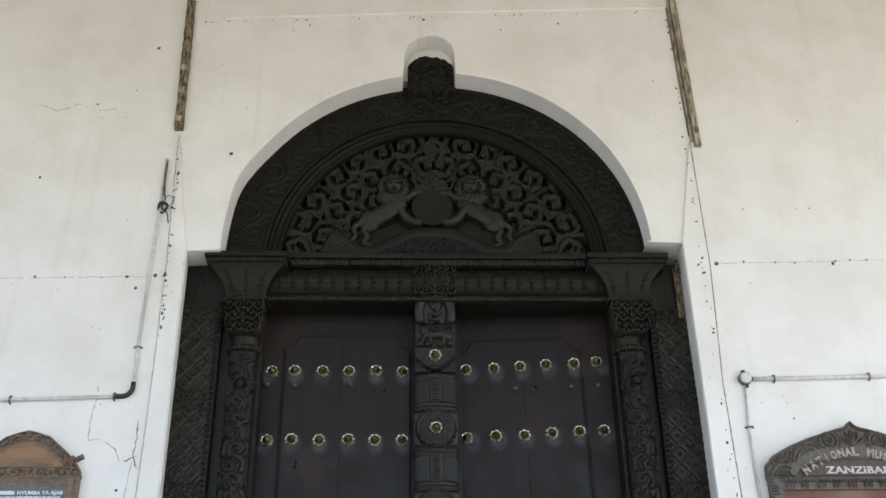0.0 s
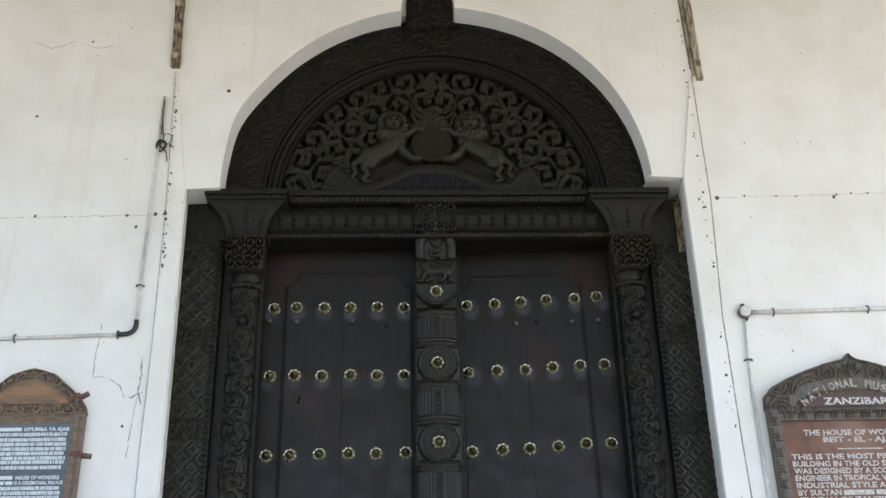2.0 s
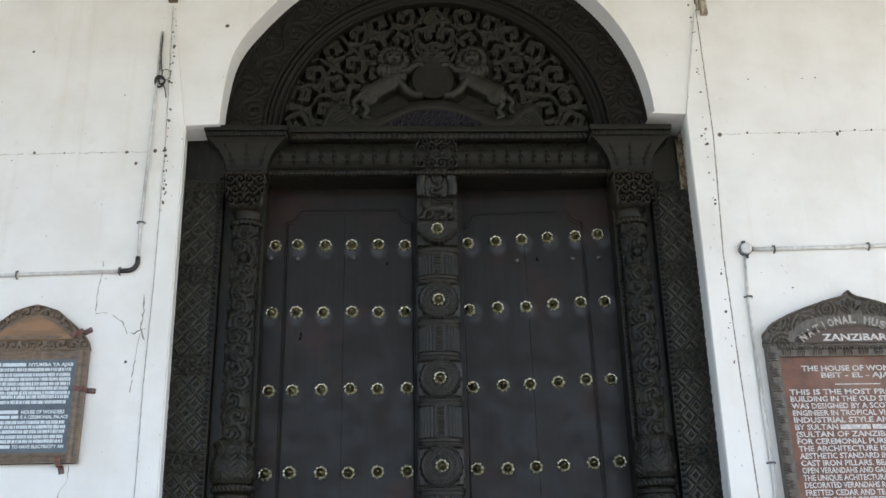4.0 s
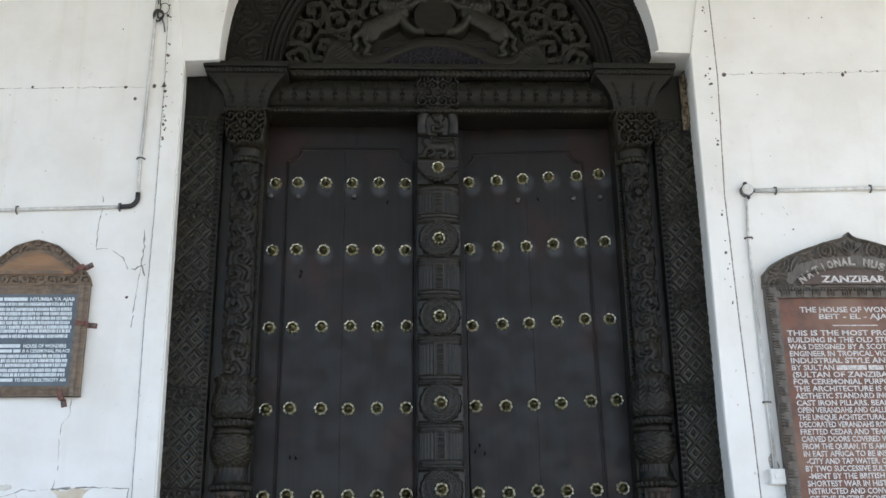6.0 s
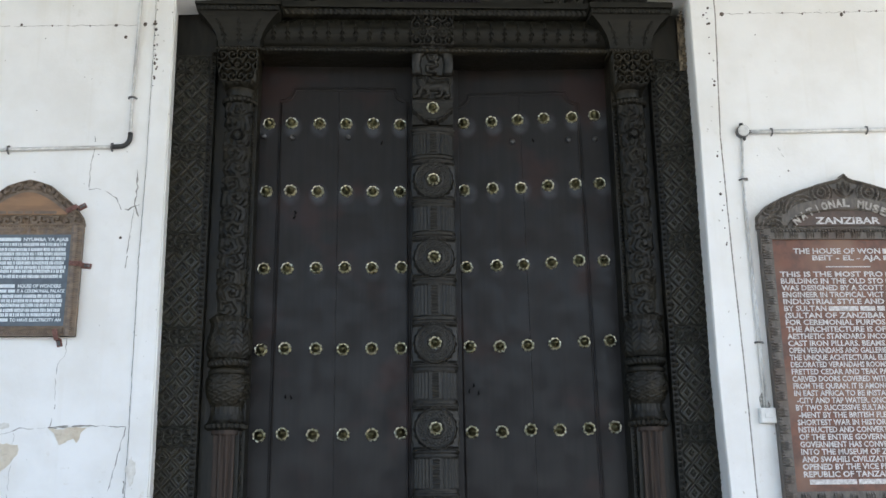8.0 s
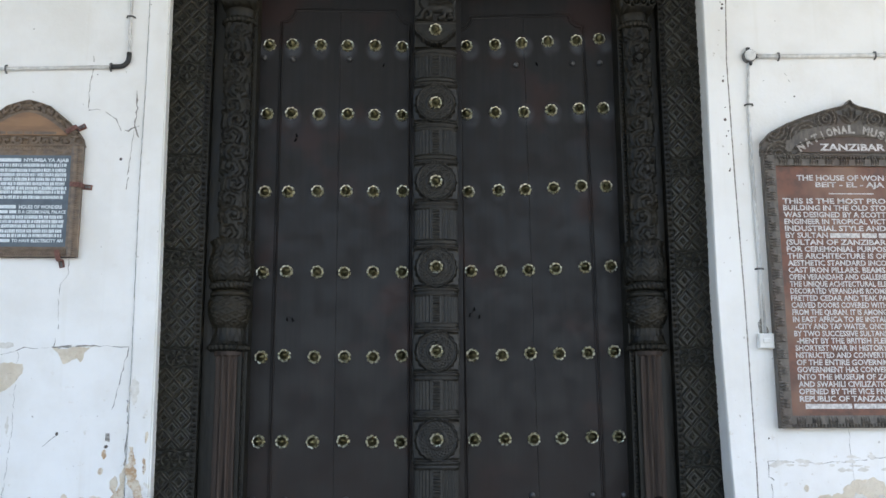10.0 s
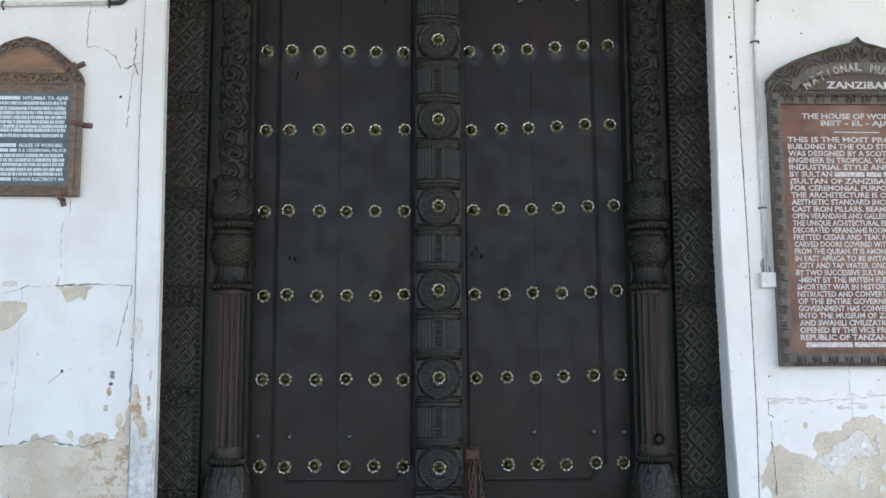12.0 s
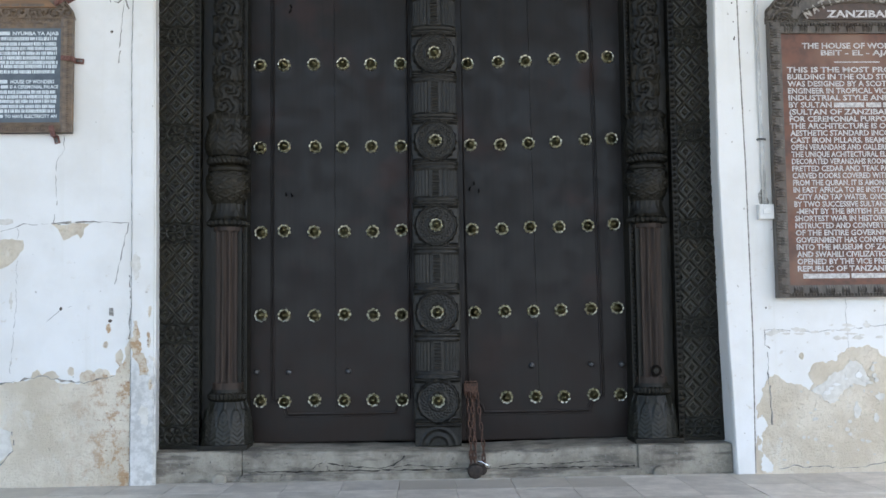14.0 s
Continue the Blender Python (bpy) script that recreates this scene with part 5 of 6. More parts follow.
crack_and_shade([(1.862, 0.56), (1.872, 0.40), (1.866, 0.25)], 0.012, 0.012, y=-0.006, depth=0.006, gaps=0.3)
crack_and_shade([(-2.03, 2.826), (-1.988, 2.836), (-1.915, 2.803), (-1.868, 2.766), (-1.836, 2.702), (-1.8, 2.703), (-1.734, 2.731)], 0.011, gaps=0.04)
crack_and_shade([(-1.768, 2.7), (-1.786, 2.417), (-1.79, 2.35)], 0.008, gaps=0.06)
crack_and_shade([(-1.763, 2.95), (-1.752, 2.84), (-1.76, 2.734), (-1.735, 2.66)], 0.012, gaps=0.04)
crack_and_shade([(-2.03, 2.83), (-2.035, 2.95), (-2.02, 3.05), (-2.025, 3.16)], 0.007, gaps=0.2)
crack_and_shade([(-2.086, 1.94), (-2.085, 1.864), (-2.123, 1.793), (-2.129, 1.716), (-2.119, 1.544), (-2.14, 1.445)], 0.005)
crack_and_shade([(-2.42, 1.4), (-2.3, 1.44), (-2.136, 1.442), (-1.935, 1.453), (-1.724, 1.445)], 0.006)
crack_and_shade([(-1.724, 1.445), (-1.745, 1.35), (-1.775, 1.2), (-1.8, 1.1)], 0.007)
crack_and_shade([(-2.45, 0.56), (-2.33, 0.575), (-2.23, 0.595), (-2.185, 0.605), (-2.13, 0.588), (-2.05, 0.572), (-1.954, 0.563), (-1.86, 0.585), (-1.79, 0.6)], 0.014, y=-0.006, depth=0.006, gaps=0.06)
crack_and_shade([(-2.42, 0.33), (-2.36, 0.29), (-2.35, 0.2), (-2.42, 0.13)], 0.008)
crack_and_shade([(-2.33, 1.42), (-2.335, 1.0), (-2.36, 0.62)], 0.003)
crack_and_shade([(1.9, 0.02), (1.99, 0.045), (2.08, 0.03), (2.16, 0.04), (2.25, 0.025), (2.4, 0.03), (2.52, 0.06), (2.7, 0.04)], 0.01)
crack_and_shade([(1.845, 0.8), (1.9, 0.805), (2.05, 0.79), (2.3, 0.8), (2.6, 0.83)], 0.006)
crack_and_shade([(1.845, 0.8), (1.848, 0.72), (1.875, 0.7)], 0.006)
crack_and_shade([(1.86, 0.7), (1.862, 0.5), (1.87, 0.35)], 0.005)
crack_and_shade([(-2.75, 3.868), (-2.337, 3.88), (-1.951, 3.886), (-1.711, 3.891)], 0.0035)
crack_and_shade([(1.83, 3.998), (2.1, 4.005), (2.45, 4.015), (2.95, 4.03)], 0.0035)
crack_and_shade([(-2.72, 5.22), (-2.6, 5.16), (-2.45, 5.22), (-2.3, 5.17), (-2.1, 5.19)], 0.004)
crack_and_shade([(2.32, 1.0), (2.33, 0.6)], 0.002)
crack_and_shade([(2.1, 3.1), (2.13, 3.04)], 0.004)
# dark ribbon for the shadow line at the strip's step
crack_and_shade([(x - 0.006, z) for x, z in LEFT_STRIP[5:]], 0.0035, 0.004, y=-0.003, depth=0.003, gaps=0.0)
GRIMESHADE = plain("black grime and contact shade on the stone", (0.012, 0.011, 0.010), (0.060, 0.054, 0.046), 0.9, scale=60)
# first ribbon paints contact shade and dirt above the low step; others are cracks
for pts, wide, gap in (([(-1.095, 0.052), (-0.6, 0.049), (0.0, 0.050), (0.5, 0.047), (1.10, 0.050)], 0.010, 0.0), ([(-0.72, 0.062), (-0.69, 0.085), (-0.63, 0.095), (-0.56, 0.080), (-0.45, 0.068), (-0.33, 0.062), (-0.26, 0.078), (-0.22, 0.105), (-0.20, 0.128)], 0.010, 0.05),
                       ([(-0.26, 0.060), (-0.18, 0.075), (-0.05, 0.066), (0.10, 0.058)], 0.007, 0.1), ([(0.33, 0.060), (0.45, 0.072), (0.62, 0.066), (0.80, 0.080), (0.95, 0.070)], 0.007, 0.2)):
    crack_and_shade(pts, wide, 0.008, y=0.0575, depth=0.003, gaps=gap, mat=GRIMESHADE, owner=STEP)
# dark bar that paints the shaded recess beside the other strip
seam_shade = []
for (x0, z0), (x1, z1) in zip(RIGHT_STRIP[10:], RIGHT_STRIP[11:]):
    for f in np.arange(0, 1, 0.03):
        seam_shade.append((x0 + (x1 - x0) * f + 0.006 + random.uniform(-0.0012, 0.0012), -0.002, z0 + (z1 - z0) * f))
part("seam", tube(seam_shade, 0.0045, 6), CRACKSHADE, WALL)



def ragged_edge(x, y, z0, z1, wide, mat):
    """Crumbling dark edge between the timber and the plaster of the reveal."""
    out, back, z = [], [], z0
    while z < z1:
        out.append((x + wide * random.uniform(0.2, 1.0), z))
        back.append((x - 0.03, z))
        z += random.uniform(0.008, 0.022)
    part("rotten_edge", prism(out + back[::-1], y, y + 0.012), mat, CASE)


ragged_edge(1.622, 0.190, 3.70, 4.085, 0.026, BATTEN)
ragged_edge(1.636, 0.2095, 0.22, 2.0, 0.016, CARVED)
for k in range(26):
    z = 4.10 - 0.42 * random.random() ** 1.6
    x = 1.616 + random.uniform(-0.012, 0.012)
    r = random.uniform(0.004, 0.011)
    part("grime", disc(x, 0.19 + random.uniform(-0.03, 0.0), z, r, 0.012, 6), BATTEN, CASE)

dots = bmesh.new()


def dot(x, z, r):
    y = -0.0145 if (-1.74 < x < -1.6 or 1.63 < x < 1.77) and z < 4.9 else 0.0
    made = bmesh.ops.create_icosphere(dots, subdivisions=1, radius=1.0)
    m = Matrix.Translation((x, y, z)) @ Matrix.Diagonal((r * random.uniform(0.7, 1.3), 0.0035, r * random.uniform(0.7, 1.3), 1))
    bmesh.ops.transform(dots, matrix=m, verts=made["verts"])


for x, z, r in ((-2.523, 3.884, 0.012), (-2.337, 3.88, 0.006), (-2.108, 3.881, 0.006), (-1.951, 3.886, 0.011), (-1.775, 3.895, 0.012), (-1.711, 3.891, 0.013), (-1.697, 3.625, 0.01), (-1.887, 3.807, 0.01), (1.828, 3.998, 0.014), (1.704, 3.983, 0.008), (1.735, 3.504, 0.008), (2.218, 4.01, 0.009), (2.6, 4.003, 0.013), (2.62, 4.02, 0.009), (2.01, 4.013, 0.009), (2.347, 4.006, 0.006)):
    dot(x, z, r)
for x, z, r in ((2.72, 4.03, 0.008), (2.83, 4.03, 0.008), (-2.62, 4.62, 0.013), (-1.97, 5.72, 0.012), (-2.33, 5.22, 0.01), (-1.378, 4.82, 0.013), (-0.07, 6.02, 0.012), (-0.9, 5.95, 0.008), (-1.02, 5.9, 0.007), (0.5, 5.93, 0.007), (0.93, 6.0, 0.008), (-1.83, 2.53, 0.009), (-2.09, 0.97, 0.011), (-1.82, 0.9, 0.012), (-1.6, 3.3, 0.007), (2.15, 2.95, 0.006), (1.86, 0.93, 0.006)):
    dot(x, z, r)
for k in range(46):
    f = random.random()
    dot(-1.728 + 0.036 * f + random.uniform(-0.012, 0.012) if f < 2 else 0, 4.97 - 1.45 * f, random.choice((0.004, 0.005, 0.007, 0.009)))
    f = random.random()
    dot(1.752 - 0.03 * f + random.uniform(-0.012, 0.010), 6.1 - 3.7 * f, random.choice((0.004, 0.005, 0.006, 0.009)))
for k in range(60):
    f = random.random()
    dot(-1.74 + 3.45 * f, 5.965 + 0.165 * f + random.uniform(-0.006, 0.006), random.choice((0.003, 0.004, 0.004, 0.007)))
for k in range(70):
    x = random.uniform(-2.7, 2.8)
    z = random.uniform(2.9, 6.0)
    if abs(x) > 1.85 or math.hypot(x, z - 4.1) > 1.6:
        dot(x, z, random.choice((0.003, 0.004, 0.005)))
tagged(part("nail_marks", dots, MARK), "dark nail holes and specks dotted over the white wall", "marks", kind="stuff")

# ---- timber battens high on the wall ----


def batten(x0, z0, x1, z1, wide, mat, label):
    ob = thing("batten", (x1, 0, z1), label, "batten", group="old cable battens")
    rows = 26
    n = 5
    xs, ys, zs = [], [], []
    for k in range(rows):
        f = k / (rows - 1)
        cx, cz = x0 + (x1 - x0) * f, z0 + (z1 - z0) * f
        w = wide * (1 + random.uniform(-0.10, 0.10)) / 2
        xs.append([cx - w, cx - w, cx - w * 0.3, cx + w * 0.3, cx + w, cx + w])
        ys.append([0.002, -0.032 + random.uniform(-0.004, 0.004), -0.040 + random.uniform(-0.003, 0.003), -0.036 + random.uniform(-0.005, 0.003), -0.030, 0.002])
        zs.append([cz] * 6)
    v, f = grid(np.array(xs), np.array(ys), np.array(zs))
    f += [tuple(range(5, -1, -1)), tuple(range((rows - 1) * 6, rows * 6))]
    part("timber", (v, f), mat, ob)
    for k in range(3):
        f = (0.55, 0.72, 0.93)[k]
        cx, cz = x0 + (x1 - x0) * f, z0 + (z1 - z0) * f
        part("clip", box(cx - wide * 0.36, cx + wide * 0.30, -0.048, -0.034, cz - 0.022, cz + 0.022, 0.004), BATTENPALE, ob)
    return ob


batten(-1.778, 6.15, -1.748, 5.0, 0.058, BATTEN, "dark rotten timber batten fixed upright on the wall")
right_batten = batten(1.800, 6.6, 1.828, 4.905, 0.046, BATTENPALE, "weathered pale brown timber batten on the wall")
part("lath", tube([(1.764, -0.006, 6.6), (1.772, -0.008, 5.9), (1.792, -0.007, 4.95)], 0.011, 5), BATTENPALE, right_batten)
part("dark_strip", tube([(1.752, 0.0, 6.6), (1.758, 0.0, 5.9), (1.778, 0.0, 5.0)], 0.0045, 5), MARK, right_batten)

# ---- electrical conduit ----


def saddle(parent, x, z, upright, y=-0.016):
    if upright:
        pts = [(x - 0.024, -0.002, z), (x - 0.014, -0.026, z), (x + 0.014, -0.026, z), (x + 0.024, -0.002, z)]
    else:
        pts = [(x, -0.002, z - 0.024), (x, -0.026, z - 0.014), (x, -0.026, z + 0.014), (x, -0.002, z + 0.024)]
    part("saddle", tube(pts, 0.0055, 6), IRON, parent, smooth=True)


LINE = thing("conduit", (-1.9, 0, 3.08), "grey conduit with a black elbow clipped to the wall", "conduit", group="electrical conduits")
part("pipe", tube([(-3.4, -0.014, 3.048), (-2.58, -0.014, 3.066), (-1.905, -0.014, 3.086)], 0.0105, 10), CONDUIT, LINE, smooth=True)
bend = [(-1.915, -0.014, 3.086), (-1.87, -0.014, 3.088)] + [(-1.87 + 0.057 * math.sin(a), -0.014, 3.145 - 0.057 * math.cos(a)) for a in np.linspace(0.2, 1.57, 7)] + [(-1.813, -0.014, 3.175)]
part("elbow", tube(bend, 0.0145, 10), BLACK, LINE, smooth=True)
part("pipe", tube([(-1.813, -0.014, 3.17), (-1.817, -0.014, 3.40), (-1.806, -0.013, 4.1), (-1.797, -0.012, 4.765)], 0.0098, 10), CONDUIT, LINE, smooth=True)
for x, z, up in ((-2.518, 3.068, False), (-1.915, 3.087, False), (-1.817, 3.40, True)):
    saddle(LINE, x, z, up)
WIRE = thing("loose_wire", (-1.77, 0, 4.38), "tangle of black loose wire hanging from the conduit", "wire")
part("strand", tube([(-1.797, -0.016, 4.765), (-1.790, -0.02, 4.70), (-1.792, -0.018, 4.60), (-1.784, -0.02, 4.52), (-1.772, -0.018, 4.44)], 0.0042, 6), BLACK, WIRE, smooth=True)
part("strand", tube([(-1.797, -0.016, 4.765), (-1.800, -0.02, 4.65), (-1.796, -0.018, 4.55), (-1.788, -0.02, 4.47)], 0.003, 6), BLACK, WIRE, smooth=True)
for cx, cz, r, w in ((-1.782, 4.385, 0.036, 0.0062), (-1.778, 4.380, 0.030, 0.005), (-1.745, 4.435, 0.034, 0.0024), (-1.770, 4.390, 0.022, 0.006)):
    ring = [(cx + r * 0.85 * math.cos(a), -0.02 + 0.006 * math.sin(2 * a), cz + r * 1.15 * math.sin(a)) for a in np.linspace(0, 2 * math.pi, 19)[:-1]]
    part("coil", tube(ring, w, 6, closed=True), BLACK, WIRE, smooth=True)
part("strand", tube([(-1.765, -0.018, 4.37), (-1.745, -0.02, 4.33), (-1.735, -0.014, 4.27)], 0.004, 6), BLACK, WIRE, smooth=True)

JBOX = thing("junction_box", (1.885, 0, 3.195), "grey round junction box fixed to the wall", "junction box")
part("body", disc(1.884, 0.0, 3.196, 0.040, 0.034, 24), IRON, JBOX)
part("lid", disc(1.884, -0.034, 3.196, 0.034, 0.006, 24, dome=0.003), CONDUIT, JBOX, smooth=True)
for dx, dz in ((-0.005, 0.045), (0.046, 0.0), (0.005, -0.045)):
    part("lug", box(1.884 + dx - 0.010, 1.884 + dx + 0.010, -0.024, -0.001, 3.196 + dz - 0.010, 3.196 + dz + 0.010, 0.003), BLACK, JBOX)
FEED = thing("conduit", (2.3, 0, 3.2), "pale grey conduit running along the wall from the box", "conduit", group="electrical conduits")
part("pipe", tube([(1.93, -0.014, 3.196), (2.2, -0.014, 3.202), (2.7, -0.014, 3.214), (3.6, -0.014, 3.238)], 0.0125, 10), CONDUIT, FEED, smooth=True)
for x, z in ((2.065, 3.199), (2.66, 3.213)):
    saddle(FEED, x, z, False)
DROP = thing("conduit", (1.87, 0, 1.55), "thin grey conduit dropping down to the switch box", "conduit", group="electrical conduits")
part("pipe", tube([(1.880, -0.012, 3.155), (1.862, -0.012, 2.88), (1.866, -0.012, 2.3), (1.872, -0.012, 1.9), (1.876, -0.012, 1.522)], 0.0078, 8), CONDUIT, DROP, smooth=True)
part("pipe", tube([(1.857, -0.010, 2.75), (1.858, -0.010, 2.2), (1.862, -0.010, 1.9), (1.862, -0.010, 1.522)], 0.0048, 8), PLASTIC, DROP, smooth=True)
for z in (2.89, 1.895):
    saddle(DROP, 1.866, z, True)
SWITCH = thing("switch_box", (1.872, 0, 1.475), "white plastic switch box on the wall", "switch")
part("body", box(1.826, 1.917, -0.034, 0.0, 1.432, 1.519, 0.004), PLASTIC, SWITCH)
part("plate", box(1.830, 1.913, -0.040, -0.034, 1.436, 1.515, 0.003), PLASTIC, SWITCH)
part("rocker", box(1.850, 1.893, -0.046, -0.039, 1.462, 1.490, 0.003), PLASTIC, SWITCH)
part("hole", prism([(1.845, 1.520), (1.838, 1.58), (1.858, 1.61), (1.880, 1.60), (1.885, 1.57), (1.900, 1.535), (1.895, 1.520)], -0.003, 0.002), CRACKSHADE, WALL)

# ---- writing ----


def letters(body, x0, x1, z0, z1, y, bold=0.018, italic=0.0):
    """Raised letters of the built-in font, stretched to fill the given field."""
    curve = bpy.data.curves.new("writing", "FONT")
    curve.body, curve.size, curve.offset, curve.resolution_u, curve.extrude = body, 1.0, bold, 2, 0.0
    ob = bpy.data.objects.new("writing", curve)
    scene.collection.objects.link(ob)
    me = bpy.data.meshes.new_from_object(ob.evaluated_get(bpy.context.evaluated_depsgraph_get()))
    bpy.data.objects.remove(ob)
    bpy.data.curves.remove(curve)
    co = np.array([v.co[:] for v in me.vertices])
    lo, hi = co.min(0), co.max(0)
    px, pz = (co[:, 0] - lo[0]) / (hi[0] - lo[0]), (co[:, 1] - 0.0) / 0.70
    X, Z = x0 + px * (x1 - x0), z0 + pz * (z1 - z0)
    for v, a, b in zip(me.vertices, X, Z):
        v.co = (a, y, b)
    return me


def bars(words, x0, x1, z0, z1, y, gap=0.012):
    """Plain bars for writing that is not spelled out: one bar a word, by its share of the line."""
    total = sum(words) + 0.0
    room = (x1 - x0) - gap * (len(words) - 1)
    bm, x = bmesh.new(), x0
    for w in words:
        long = room * w / total
        box(x, x + long, y - 0.0005, y + 0.002, z0, z1, bm=bm)
        x += long + gap
    return bm


# ---- the tall sign ----
SIGN = thing("sign_board", (2.49, 0, 0.98), "tall red-brown notice board with grey carved wooden frame", "sign")
part("backing", box(1.921, 3.000, -0.030, 0.002, 0.985, 2.60, 0.003), SIGNGREY, SIGN)
part("panel", box(1.986, 2.950, -0.034, -0.028, 1.055, 2.506), BOARDRED, SIGN, "red-brown painted panel")


def dentils(u, v):
    """A frame moulding: fine teeth along the outer edge, tied bundles further in; u runs along, v from the outer edge in."""
    teeth = 0.013 * (np.cos(2 * math.pi * u / 0.018) > 0) * (np.abs(v - 0.016) < 0.008)
    tied = 0.016 * ridge(v - 0.040, 0.016) * (0.75 + 0.25 * np.sign(np.cos(2 * math.pi * u / 0.014))) * (np.abs((u % 0.092) - 0.046) < 0.024)
    return teeth + tied + 0.004 * ridge(v - 0.003, 0.003) + 0.004


part("stile", relief(1.916, 1.986, 0.985, 2.575, -0.046, lambda u, v: dentils(v, u), 0.0026, 0.042), SIGNGREY, SIGN, smooth=False)
part("stile", relief(2.950, 3.006, 0.985, 2.575, -0.046, lambda u, v: dentils(v, 0.056 - u), 0.0035, 0.042), SIGNGREY, SIGN)
part("rail", relief(1.986, 2.950, 0.985, 1.055, -0.045, lambda u, v: dentils(u, v), 0.0026, 0.042), SIGNGREY, SIGN)
part("rail", relief(1.986, 2.950, 2.506, 2.575, -0.046, lambda u, v: dentils(u, 0.066 - v), 0.0026, 0.042), SIGNGREY, SIGN)
TOPX = [0.0, 0.006, 0.060, 0.165, 0.275, 0.440, 0.500, 0.530, 0.548]
TOPZ = [0.0, 0.082, 0.141, 0.197, 0.241, 0.293, 0.307, 0.322, 0.345]


def header(u, v):
    m = np.minimum(u, 1.096 - u)
    top = np.interp(m, TOPX, TOPZ)
    h = np.zeros_like(u)
    # fans of concentric arcs, cut across into beads
    for cx, cz, r in ((0.10, 0.0, 0.085), (0.085, 0.155, 0.085), (0.275, 0.10, 0.115), (0.40, 0.225, 0.075)):
        d, t = np.hypot(m - cx, v - cz), np.arctan2(v - cz, m - cx)
        rings = (0.5 + 0.5 * np.cos(2 * math.pi * d / 0.026)) * (0.80 + 0.20 * np.cos(14 * t))
        h = np.where(d < r, rings, h)
    # the bud under the point
    for lean in (-1.0, -0.5, 0.0, 0.5, 1.0):
        ex, ez = 0.548 - 0.075 * abs(math.sin(lean)), 0.195 + 0.095 * math.cos(lean)
        f = np.clip(((m - 0.548) * (ex - 0.548) + (v - 0.195) * (ez - 0.195)) / ((ex - 0.548) ** 2 + (ez - 0.195) ** 2), 0, 1)
        d = np.hypot(m - 0.548 - f * (ex - 0.548), v - 0.195 - f * (ez - 0.195))
        h = np.maximum(h, np.clip(1 - np.abs(d - 0.011 * np.sin(math.pi * f)) / 0.006, 0, 1))
    curve = 0.018 + 0.098 * np.sqrt(np.clip(1 - ((u - 0.548) / 0.36) ** 2, 0, 1))
    lunette = (v > 0.014) & (v < curve)
    word = (v > curve) & (v < curve + 0.075) & (np.abs(u - 0.548) < 0.40)
    h = np.where(word, 0.25, h)
    h = np.maximum(h, ridge(v - curve, 0.005) * (np.abs(u - 0.548) < 0.36))
    h = np.maximum(h, 1.4 * ridge(v - top + 0.010, 0.007))
    h = np.where(lunette, -0.6, h)
    return np.where(v < top, 0.022 * h + 0.006, -0.07)


part("header", relief(1.910, 3.006, 2.572, 2.920, -0.034, header, 0.0028, 0.07), SIGNGREY, SIGN, "carved pointed header", smooth=True)
arch = [(x, 2.590 + 0.095 * math.sqrt(max(0, 1 - ((x - 2.458) / 0.330) ** 2))) for x in np.linspace(2.458 - 0.330, 2.458 + 0.330, 28)]
part("lunette", prism(arch, -0.0415, -0.034), BROWNFIELD, SIGN, "brown half-round field")
part("text_line", letters("ZANZIBAR", 2.262, 2.656, 2.602, 2.642, -0.0430, 0.03), LETTER, SIGN)
word = "NATIONAL MUSEUM"
for k, ch in enumerate(word):
    if ch == " ":
        continue
    dx = -0.312 + 0.624 * k / (len(word) - 1)
    me = letters(ch, -0.020 if ch != "I" else -0.0045, 0.020 if ch != "I" else 0.0045, -0.023, 0.023, 0, 0.05)
    part("letter", me, LETTERDIM, SIGN, at=(2.458 + dx, -0.0500, 2.730 - 1.12 * dx * dx), turn=pose(0, 0, 0, 0, math.degrees(math.atan(2.1 * dx)), 0))
part("text_line", letters("THE HOUSE OF WON", 2.112, 2.636, 2.420, 2.452, -0.0352, 0.028), LETTER, SIGN)
part("text_line", letters("BEIT - EL - AJA", 2.222, 2.634, 2.380, 2.410, -0.0352, 0.028), LETTER, SIGN)
part("rule", box(2.298, 2.565, -0.0358, -0.033, 2.337, 2.343), LETTER, SIGN)
LINES = ("THIS IS THE MOST PRO", "BUILDING IN THE OLD STO", "WAS DESIGNED BY A SCOTT", "ENGINEER IN TROPICAL VICT", "INDUSTRIAL STYLE AND", "BY SULTAN|842", "(SULTAN OF ZANZIBAR", "FOR CEREMONIAL PURPOS", "THE ARCHITECTURE IS OF",
         "AESTHETIC STANDARD INCO", "CAST IRON PILLARS. BEAMS.", "OPEN VERANDAHS AND GALLERIE", "THE UNIQUE ACHITECTURAL ELE", "DECORATED VERANDAHS ROOMS", "FRETTED CEDAR AND TEAK PA", "CARVED DOORS COVERED WITH", "FROM THE QURAN. IT IS AMONG",
         "IN EAST AFRICA TO BE INSTAL", "-CITY AND TAP WATER. ONCE", "BY TWO SUCCESSIVE SULTANS", "-MENT BY THE BRITISH FLEE", "SHORTEST WAR IN HISTORY", "NSTRUCTED AND CONVERTE", "OF THE ENTIRE GOVERNM", "GOVERNMENT HAS CONVER", "INTO THE MUSEUM OF ZA",
         "AND SWAHILI CIVILIZATIO", "OPENED BY THE VICE PRE", "REPUBLIC OF TANZANI", "|86")
